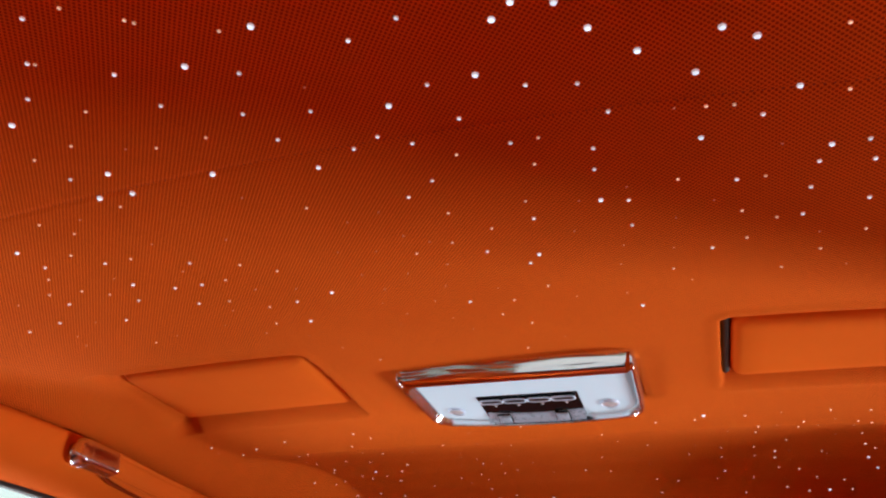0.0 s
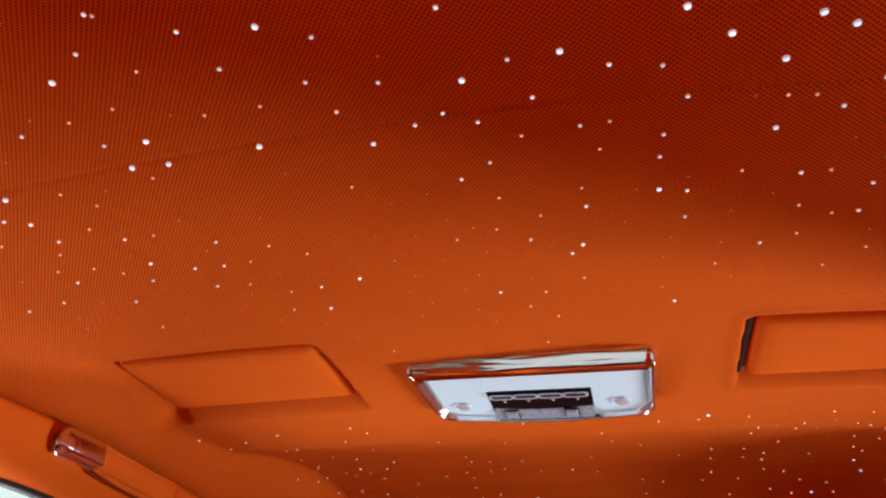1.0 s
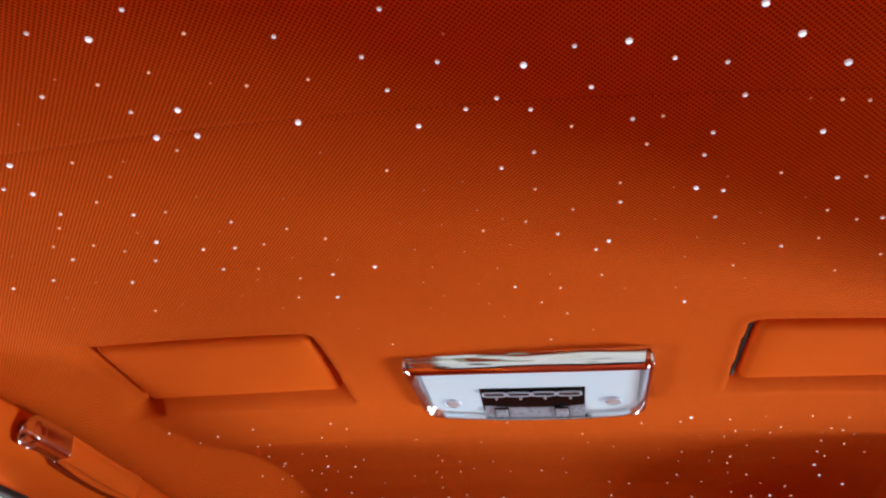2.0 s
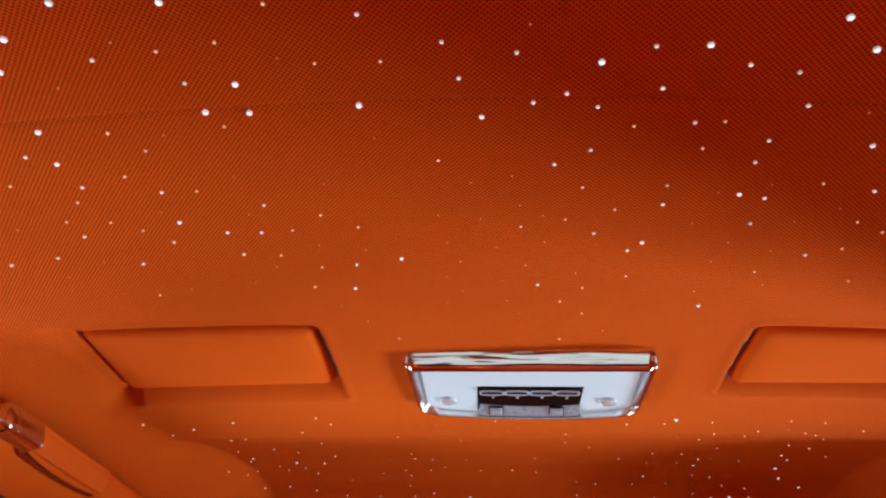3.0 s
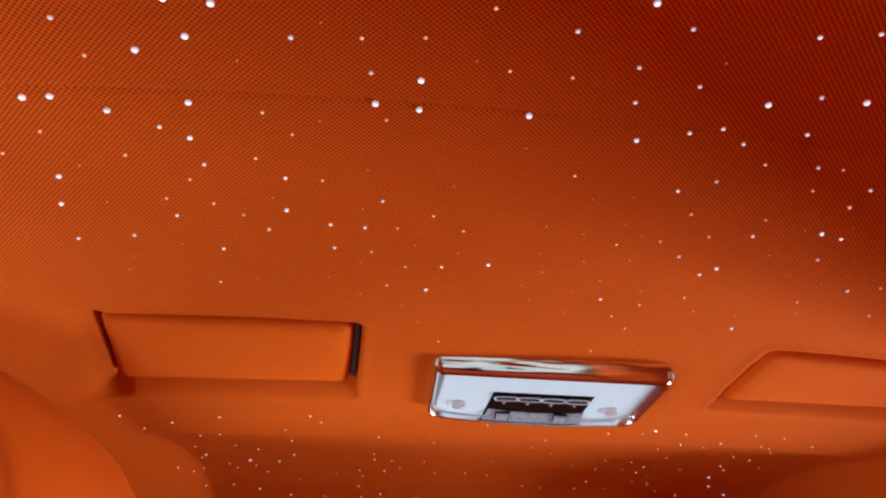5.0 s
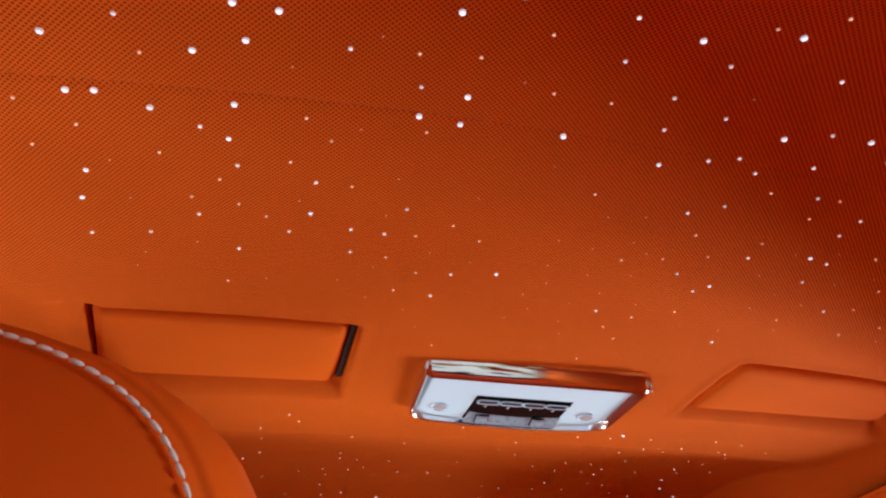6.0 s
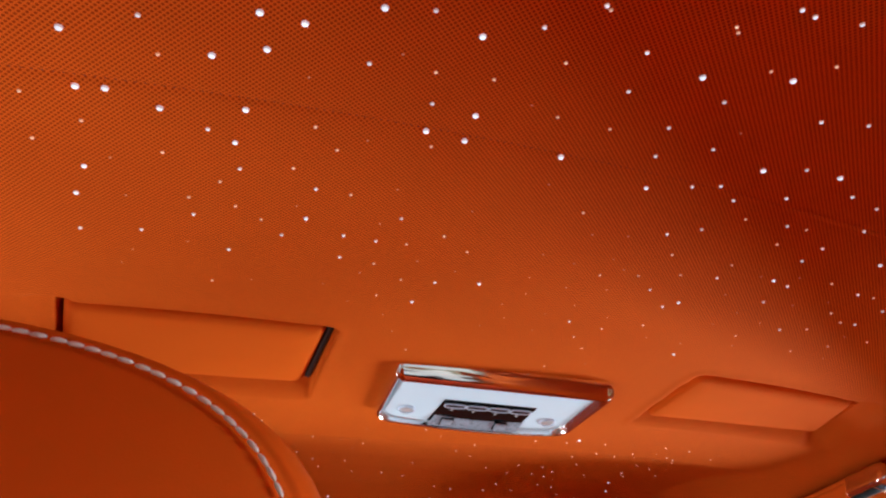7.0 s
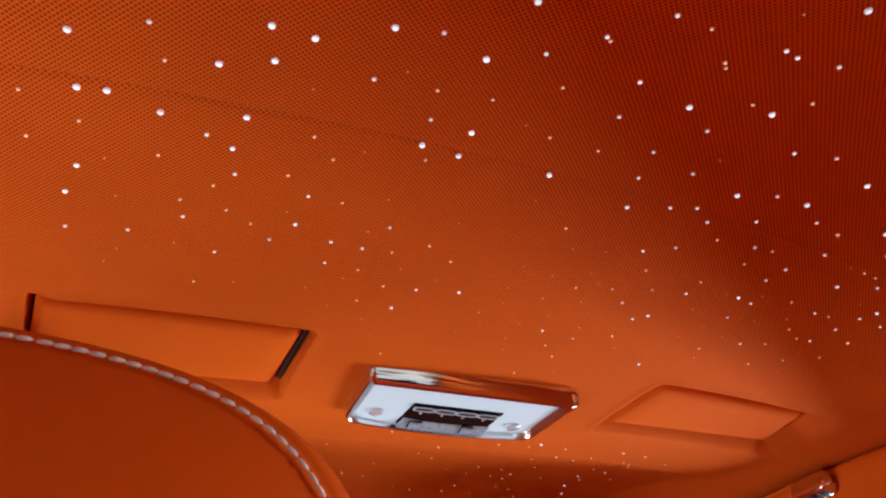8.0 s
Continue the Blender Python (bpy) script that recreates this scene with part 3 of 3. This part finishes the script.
make_flap(POCKET_RIGHT, plate_right, "closed orange leather mirror flap sunk in the headliner")


# ---------------------------------------------------------------- the reading-lamp console
CONSOLE_TILT = math.degrees(math.atan(0.15))
console = tagged(new("reading_lamp_console"), "chrome-framed white reading lamp panel with black switches on the headliner", "reading lamp")
console.matrix_world = pose(0, 0, 1.173, -CONSOLE_TILT, 0, 0)
# inside the console: x across, y along the panel towards the back, z up into the roof


def console_outline(n_corner=18):
    """Closed outline of the frame with its outward normals; each point also says how much it belongs to the front bar."""
    corners = [(-0.1200, -0.012, 0.007), (0.1190, -0.012, 0.007), (0.1125, 0.112, 0.018), (-0.1225, 0.112, 0.018)]
    pts = []
    for i, (px, py, r) in enumerate(corners):
        p0, p1, p2 = Vector(corners[i - 1][:2]), Vector((px, py)), Vector(corners[(i + 1) % 4][:2])
        a, b = (p0 - p1).normalized(), (p2 - p1).normalized()
        half = a.angle(b) / 2
        c = p1 + (a + b).normalized() * (r / math.sin(half))
        s, e = p1 + a * (r / math.tan(half)) - c, p1 + b * (r / math.tan(half)) - c
        a0, a1 = math.atan2(s.y, s.x), math.atan2(e.y, e.x)
        if a1 < a0:
            a1 += 2 * math.pi
        for k in range(n_corner):
            t = a0 + (a1 - a0) * k / (n_corner - 1)
            pts.append(((c.x + math.cos(t) * r, c.y + math.sin(t) * r), (math.cos(t), math.sin(t))))
    dense = []
    for i in range(len(pts)):
        (p, n), (q, m) = pts[i], pts[(i + 1) % len(pts)]
        gap = math.hypot(q[0] - p[0], q[1] - p[1])
        k = max(1, int(gap / 0.006))
        for j in range(k):
            t = j / k
            x, y = p[0] + (q[0] - p[0]) * t, p[1] + (q[1] - p[1]) * t
            nx, ny = n[0] + (m[0] - n[0]) * t, n[1] + (m[1] - n[1]) * t
            # the back edge bows out
            if y > 0.080:
                y += 0.013 * max(0.0, 1 - ((x + 0.005) / 0.117) ** 2) * (y - 0.080) / 0.032
            dense.append((x, y, nx, ny))
    return dense


OUTLINE = console_outline()


def make_frame():
    # inset and drop of each ring: along the slim sides and back, and along the deep front bar
    slim = [(0, -0.018), (0, 0.002), (0.0006, 0.0056), (0.0015, 0.0080), (0.0026, 0.0088), (0.0036, 0.0082), (0.0050, 0.0064), (0.0064, 0.0042), (0.0078, 0.0021), (0.0092, -0.0006), (0.0114, -0.003), (0.0240, -0.005)]
    rear = [(0, -0.018), (0, 0.002), (0.0003, 0.0056), (0.0007, 0.0080), (0.0012, 0.0088), (0.0016, 0.0085), (0.0018, 0.0064), (0.0020, 0.0042), (0.0022, 0.0019), (0.0024, -0.0006), (0.0042, -0.003), (0.0200, -0.005)]
    deep = [(0, -0.018), (0, -0.0085), (0.0016, -0.0040), (0.0032, 0.0006), (0.0050, 0.0052), (0.0072, 0.0092), (0.0104, 0.0112), (0.0140, 0.0096), (0.0180, 0.0066), (0.0212, 0.0035), (0.0242, 0.0004), (0.034, -0.005)]
    y0, y1 = min(p[1] for p in OUTLINE), max(p[1] for p in OUTLINE)
    v = []
    for (a, ha), (b, hb), (c, hc) in zip(slim, deep, rear):
        for x, y, nx, ny in OUTLINE:
            w, u = float(smooth(0.25, 0.95, -ny)), float(smooth(0.3, 0.95, ny))
            t = (y - y0) / (y1 - y0)
            v.append((x * (1 - a / 0.12), y0 + b + (y1 - c - y0 - b) * t, -(ha + (hb - ha) * w + (hc - ha) * u)))
    frame_part = part("frame", mesh_of("frame", v, [q[::-1] for q in grid_faces(len(slim), len(OUTLINE), wrap=True)], CHROME), console, "polished chrome frame with a deep front bar")
    frame_part.data.materials.append(BAR)
    for p in frame_part.data.polygons:
        if p.center.y < 0.018 and abs(p.center.x) < 0.117:
            p.material_index = 1
    return frame_part


make_frame()


def make_cover():
    # rounded plate with a bowed back edge
    corners = [(-0.1075, 0.0132, 0.008), (0.1070, 0.0132, 0.008), (0.1040, 0.1095, 0.014), (-0.1135, 0.1095, 0.014)]
    pts = []
    for i, (px, py, r) in enumerate(corners):
        p0, p1, p2 = Vector(corners[i - 1][:2]), Vector((px, py)), Vector(corners[(i + 1) % 4][:2])
        a, b = (p0 - p1).normalized(), (p2 - p1).normalized()
        half = a.angle(b) / 2
        c = p1 + (a + b).normalized() * (r / math.sin(half))
        s0, e0 = p1 + a * (r / math.tan(half)) - c, p1 + b * (r / math.tan(half)) - c
        a0, a1 = math.atan2(s0.y, s0.x), math.atan2(e0.y, e0.x)
        if a1 < a0:
            a1 += 2 * math.pi
        for k in range(9):
            t = a0 + (a1 - a0) * k / 8
            pts.append((c.x + math.cos(t) * r, c.y + math.sin(t) * r, math.cos(t), math.sin(t)))
    dense = []
    for i in range(len(pts)):
        p, q = pts[i], pts[(i + 1) % len(pts)]
        k = max(1, int(math.hypot(q[0] - p[0], q[1] - p[1]) / 0.006))
        for j in range(k):
            x, y, nx, ny = [p[m] + (q[m] - p[m]) * j / k for m in range(4)]
            if y > 0.070:
                y += 0.012 * max(0.0, 1 - ((x + 0.005) / 0.109) ** 2) * (y - 0.070) / 0.0285
            dense.append((x, y, nx, ny))
    n = len(dense)
    v = []
    for inset, h in ((0, -0.004), (0, 0.0006), (0.0004, 0.0013), (0.0012, 0.0017)):
        v += [(x - nx * inset, y - ny * inset, -h) for x, y, nx, ny in dense]
    f = grid_faces(4, n, wrap=True) + [tuple(range(3 * n, 4 * n))]
    return part("lamp_cover", mesh_of("lamp_cover", v, [q[::-1] for q in f], DIFFUSER, smooth=False), console, "translucent white lamp cover")


make_cover()


def lathe(name, profile, mat, n=28):
    """A turned body: profile of (radius, z)."""
    v = [(r * math.cos(2 * math.pi * j / n), r * math.sin(2 * math.pi * j / n), z) for r, z in profile for j in range(n)]
    f = grid_faces(len(profile), n, wrap=True)
    f.append(tuple(range((len(profile) - 1) * n, len(profile) * n)))
    return mesh_of(name, v, [q[::-1] for q in f], mat)


SPOT_RING = lathe("spot_ring", [(0.0098, 0.002), (0.0098, -0.0026), (0.0092, -0.0034), (0.0084, -0.0034), (0.0078, -0.0022), (0.0076, 0.001)], BRIGHT)
SPOT_LENS = lathe("spot_lens", [(0.0078, 0.0), (0.0076, -0.0020), (0.006, -0.0030), (0.003, -0.0036), (0.0003, -0.0037)], LENS)
for x in (-0.0885, 0.0797):
    spot = part("spot_lamp", SPOT_RING, console, "small round reading spot with a chrome ring")
    spot.location = (x, 0.0885, -0.0008)
    part("lens", SPOT_LENS, spot, "clear lens")

# the switch block: a tapered gloss plate that sinks towards the front, with four rocker loops and two push buttons
def switch_plate():
    front, rear = 0.0537, 0.0545
    outer = [(-front, 0.0530), (front, 0.0530), (rear - 0.004, 0.1160), (-rear - 0.004, 0.1160)]
    v, f = [], []
    for inset, h in ((0, -0.002), (0, 0.0020), (0.0008, 0.0026), (0.0016, 0.0026)):
        for x, y in outer:
            v.append((x - math.copysign(inset, x), y + (inset if y < 0.08 else -inset), -h))
    f = grid_faces(4, 4, wrap=True)
    f.append((12, 13, 14, 15))
    return mesh_of("switch_plate", v, [q[::-1] for q in f], PIANO, smooth=False)


plate = part("switch_plate", switch_plate(), console, "gloss black switch plate")


def loop_mesh():
    """One rocker: a slim chrome loop with rounded ends."""
    n, m = 36, 8
    v = []
    for i in range(n):
        a = 2 * math.pi * i / n
        ca, sa = math.cos(a), math.sin(a)
        cx, cy = 0.0120 * math.copysign(abs(ca) ** 0.45, ca), 0.0044 * math.copysign(abs(sa) ** 0.6, sa)
        for j in range(m):
            b = 2 * math.pi * j / m
            k = (0.0008 + 0.0004 * sa) * math.cos(b)
            v.append((cx + k * ca, cy + k * sa, -0.0006 + 0.0011 * math.sin(b)))
    f = [(i * m + j, i * m + (j + 1) % m, ((i + 1) % n) * m + (j + 1) % m, ((i + 1) % n) * m + j) for i in range(n) for j in range(m)]
    return mesh_of("rocker_loop", v, f, BRIGHT)


LOOP = loop_mesh()
KEY = box_mesh("rocker_key", -0.0106, 0.0106, -0.0037, 0.0037, -0.0014, 0.001, PIANO, 0.0006, 2)
SYMBOL = box_mesh("symbol", -0.0016, 0.0016, -0.0005, 0.0005, -0.0002, 0.0002, MARK)
for i in range(4):
    x = -0.0393 + 0.0256 * i
    key = part("rocker_switch", KEY, plate, "gloss black rocker in a chrome loop")
    key.location = (x, 0.0620, -0.0036)
    ring = part("loop", LOOP, plate, "chrome loop")
    ring.location = (x, 0.0620, -0.0042)
    for k, dy in enumerate((0.0, 0.0018, 0.0036)):
        mark = part("symbol", SYMBOL, plate)
        mark.location = (x + (0.0006 if k == 1 else 0), 0.0760 + dy, -0.0028)
        mark.scale = ((1.0, 0.6, 0.85)[k], 1, 1)


def lower_plate():
    """The silver skirt of the switch block, which curves down to the rim."""
    v = []
    for k in range(17):
        x = -0.0545 + 0.109 * k / 16
        bow = 0.006 * (1 - (x / 0.0545) ** 2)
        for t, drop in ((0.0, 0.0024), (0.04, 0.0032), (0.3, 0.0038), (0.6, 0.0050), (0.85, 0.0064), (1.0, 0.0074)):
            y0, y1 = 0.0955 + bow, 0.1135 + 0.011 * (1 - ((x - 0.002) / 0.109) ** 2) - 0.0058
            v.append((x * (0.975 + 0.025 * t) - 0.001 - 0.003 * t, y0 + (y1 - y0) * t, -drop))
    f = [(k * 6 + j, k * 6 + j + 1, (k + 1) * 6 + j + 1, (k + 1) * 6 + j) for k in range(16) for j in range(5)]
    return mesh_of("lower_plate", v, f, BRUSHED)


low = part("lower_plate", lower_plate(), plate, "satin grey lower plate")
BUTTON = box_mesh("push_button", -0.0068, 0.0068, -0.0068, 0.0068, -0.0022, 0.001, BRUSHED, 0.0012, 3)
BUTTON_RIM = box_mesh("button_rim", -0.0078, 0.0078, -0.0078, 0.0078, -0.0012, 0.001, PIANO, 0.001, 2)
for x in (-0.0375, 0.0270):
    rim = part("button_rim", BUTTON_RIM, plate)
    rim.location = (x, 0.1075, -0.0050)
    rim.rotation_euler = (-0.22, 0, 0)
    b = part("push_button", BUTTON, plate, "small dark push button")
    b.location = (x, 0.1075, -0.0054)
    b.rotation_euler = (-0.22, 0, 0)


# ---------------------------------------------------------------- grab straps on the rails
def ribbon(name, spine_pts, half_height, thick, mat, side):
    """A padded strap along a line: an oval section that stands on edge, with two pressed lines along it."""
    n = 48
    v = []
    pts = [Vector(p) for p in spine_pts]
    for i, p in enumerate(pts):
        ahead = (pts[min(i + 1, len(pts) - 1)] - pts[max(i - 1, 0)]).normalized()
        up = (Vector((0, 0, 1)) - ahead * ahead.z).normalized()
        out = ahead.cross(up)
        taper = 1.0 if 0 < i < len(pts) - 1 else 0.82
        for j in range(n):
            a = 2 * math.pi * j / n
            c, s = math.cos(a), math.sin(a)
            hh = half_height * math.copysign(abs(c) ** 0.55, c) * taper
            groove = 0.0016 * math.exp(-((abs(hh) / half_height - 0.66) / 0.09) ** 2)
            tt = (thick - groove) * math.copysign(abs(s) ** 0.7, s) * taper
            v.append(tuple(p + up * hh + out * tt))
    f = grid_faces(len(pts), n, wrap=True)
    f.append(tuple(range(n)))
    f.append(tuple(reversed(range((len(pts) - 1) * n, len(pts) * n))))
    return mesh_of(name, v, f, mat)


def make_strap(side, shift, lift):
    base = tagged(new("grab_strap"), "orange leather grab strap, chrome end cap, on the roof rail", "grab handle", group="grab straps on the roof rails")
    base.location = (side * 0.505, shift, 1.10 + lift)
    top = lambda y: rail_top(y + shift)
    # chrome cap: a capsule lying along the rail, its lower face turned inwards
    lean_c, lean_s = math.cos(0.24), math.sin(0.24)
    rows, n = 30, 40
    v = []
    for i in range(rows):
        t = i / (rows - 1)
        y = -0.046 + 0.060 * t
        r = 1.0 if t > 0.24 else max(0.0, 1 - ((0.24 - t) / 0.24) ** 2.6) ** 0.5
        r = max(r, 0.03)
        for j in range(n):
            a = 2 * math.pi * j / n
            c, s = math.cos(a), math.sin(a)
            hz = 0.0140 * math.copysign(abs(c) ** 0.42, c) * r
            hx = 0.0125 * math.copysign(abs(s) ** 0.42, s) * r
            v.append(((hx * lean_c - hz * lean_s) * -side, y, float(top(y)) - 1.10 - 0.0205 + hz * lean_c + hx * lean_s))
    f = grid_faces(rows, n, wrap=True) + [tuple(range(n)), tuple(reversed(range((rows - 1) * n, rows * n)))]
    part("end_cap", mesh_of("end_cap", v, f, SATIN), base, "satin chrome end cap")
    # band round the cap
    v = []
    for y in (-0.0275, -0.0272, -0.0258, -0.0255):
        k = 1.0 if y in (-0.0275, -0.0255) else 1.03
        for j in range(n):
            a = 2 * math.pi * j / n
            c, s = math.cos(a), math.sin(a)
            hz, hx = 0.0140 * math.copysign(abs(c) ** 0.42, c) * k, 0.0125 * math.copysign(abs(s) ** 0.42, s) * k
            v.append(((hx * lean_c - hz * lean_s) * -side, y, float(top(y)) - 1.1205 + hz * lean_c + hx * lean_s))
    part("band", mesh_of("band", v, grid_faces(4, n, wrap=True), CHROME), base, "raised chrome band")
    # outer strap
    line = [(0.0, y, float(top(y)) - 1.10 - 0.0185 - 0.001 * math.sin((y - 0.02) / 0.135 * math.pi)) for y in np.linspace(0.010, 0.160, 17)]
    part("strap", ribbon("strap", line, 0.0142, 0.0036, STRAP, side), base, "orange leather strap with pressed edges")
    # the strap's lower run, bowed down below the upper one, and the fold behind that closes the loop
    line, fold = [], []
    for k in range(17):
        t = k / 16
        y = 0.014 + 0.138 * t
        bow = math.sin(math.pi * t) ** 0.8 if 0 < t < 1 else 0.0
        z = float(top(y)) - 1.10
        line.append((side * (0.003 + 0.004 * bow), y, z - 0.0300 - 0.0045 * bow))
        fold.append((side * (0.009 + 0.003 * bow), y, z - 0.0250 - 0.003 * bow))
    part("lower_run", ribbon("strap_lower", line, 0.0042, 0.0028, STRAP, side), base, "lower run of the leather loop")
    # the fold is darkened to look like the loop's shaded inside
    part("fold", ribbon("strap_fold", fold, 0.0130, 0.0014, LOOP_SHADE, side), base, "fold inside the leather loop, coloured dark for the shade there")
    return base


make_strap(-1, 0.0, -0.001)
make_strap(1, 0.08, 0.026)


# ---------------------------------------------------------------- the seat with its headrest
seat = tagged(new("car_seat"), "orange leather car seat with a pale-stitched headrest", "car seat")
HX, HZ, HA, HB, HN = -0.3803, 0.9068, 0.1604, 0.1192, 4.29
HY = -0.0184


def oval(a, s):
    """A point of the headrest's squarish outline at angle a, drawn in or out by s metres and scaled."""
    c, d = math.cos(a), math.sin(a)
    r = (abs(c) ** HN + abs(d) ** HN) ** (-1 / HN)
    x, z = HA * r * c, HB * r * d
    nx, nz = math.copysign((abs(x) / HA) ** (HN - 1) / HA, c), math.copysign((abs(z) / HB) ** (HN - 1) / HB, d)
    k = math.hypot(nx, nz)
    if s > 0:
        s *= 0.14 + 0.86 * (abs(nx) / k) ** 1.4  # the side panel bulges, the top is drawn tight
    return HX + x + nx / k * s, HZ + z + nz / k * s


def make_headrest():
    n = 160
    rings = []
    for k, y in ((0.02, -0.4875), (0.3, -0.487), (0.55, -0.4855), (0.75, -0.483), (0.88, -0.4795)):
        rings.append([(HX + (oval(2 * math.pi * j / n, -0.008)[0] - HX) * k, y + HY, HZ + (oval(2 * math.pi * j / n, -0.008)[1] - HZ) * k) for j in range(n)])
    for s, y in ((-0.008, -0.4755), (-0.004, -0.4735), (-0.0012, -0.4712), (-0.0002, -0.4698), (0.0006, -0.4700), (0.0024, -0.4682), (0.0045, -0.4650), (0.0066, -0.4605), (0.0082, -0.4545), (0.0092, -0.4460), (0.0088, -0.432), (0.0066, -0.416), (0.0036, -0.400), (-0.0005, -0.385), (-0.008, -0.370), (-0.020, -0.355), (-0.04, -0.345)):
        rings.append([(oval(2 * math.pi * j / n, s)[0], y + HY, oval(2 * math.pi * j / n, s)[1]) for j in range(n)])
    rings.append([(HX + (p[0] - HX) * 0.05, -0.340 + HY, HZ + (p[2] - HZ) * 0.05) for p in rings[-1]])
    v = [p for r in rings for p in r]
    f = grid_faces(len(rings), n, wrap=True) + [tuple(range(n)), tuple(reversed(range((len(rings) - 1) * n, len(rings) * n)))]
    return part("headrest", mesh_of("headrest", v, f, SEAT), seat, "rounded orange leather headrest")


headrest = make_headrest()


def stitch_mesh():
    rows, n = 9, 8
    v = []
    for i in range(rows):
        t = i / (rows - 1) * 2 - 1
        r = 0.00058 * math.sqrt(max(0.02, 1 - abs(t) ** 3))
        for j in range(n):
            a = 2 * math.pi * j / n
            v.append((t * 0.00186, r * math.sin(a) - 0.0005 * (1 - t * t), r * math.cos(a) + 0.00022 * t))
    f = grid_faces(rows, n, wrap=True) + [tuple(range(n)), tuple(reversed(range((rows - 1) * n, rows * n)))]
    return mesh_of("stitch", v, f, THREAD)


STITCH = stitch_mesh()
ring = [oval(2 * math.pi * j / 2000, -0.0028) for j in range(2001)]
lengths = np.concatenate([[0], np.cumsum([math.hypot(ring[j + 1][0] - ring[j][0], ring[j + 1][1] - ring[j][1]) for j in range(2000)])])
count = int(lengths[-1] / 0.0037)
for i in range(count):
    at = lengths[-1] * (i + 0.5) / count
    j = int(np.searchsorted(lengths, at))
    (x0, z0), (x1, z1) = ring[max(j - 6, 0)], ring[min(j + 6, 2000)]
    s = part("stitch", STITCH, headrest)
    s.location = ((x0 + x1) / 2, -0.4739 + HY, (z0 + z1) / 2)
    s.rotation_euler = (0, -math.atan2(z1 - z0, x1 - x0) + 0.07, 0)

part("backrest", box_mesh("backrest", -0.62, -0.10, -0.50, -0.34, 0.30, 0.795, SEAT, 0.05, 5), seat, "orange leather backrest")
part("seat_cushion", box_mesh("seat_cushion", -0.59, -0.10, -0.98, -0.40, 0.12, 0.36, SEAT, 0.05, 5), seat)
part("seat_base", box_mesh("seat_base", -0.55, -0.14, -0.90, -0.42, 0.0, 0.14, BOUNCE_CARPET, 0.01, 2), seat)
for x in (-0.42, -0.30):
    post = part("post", lathe("post", [(0.0065, 0.0), (0.0065, 0.06)], CHROME), seat, "chrome headrest post")
    post.location = (x, -0.42, 0.755)
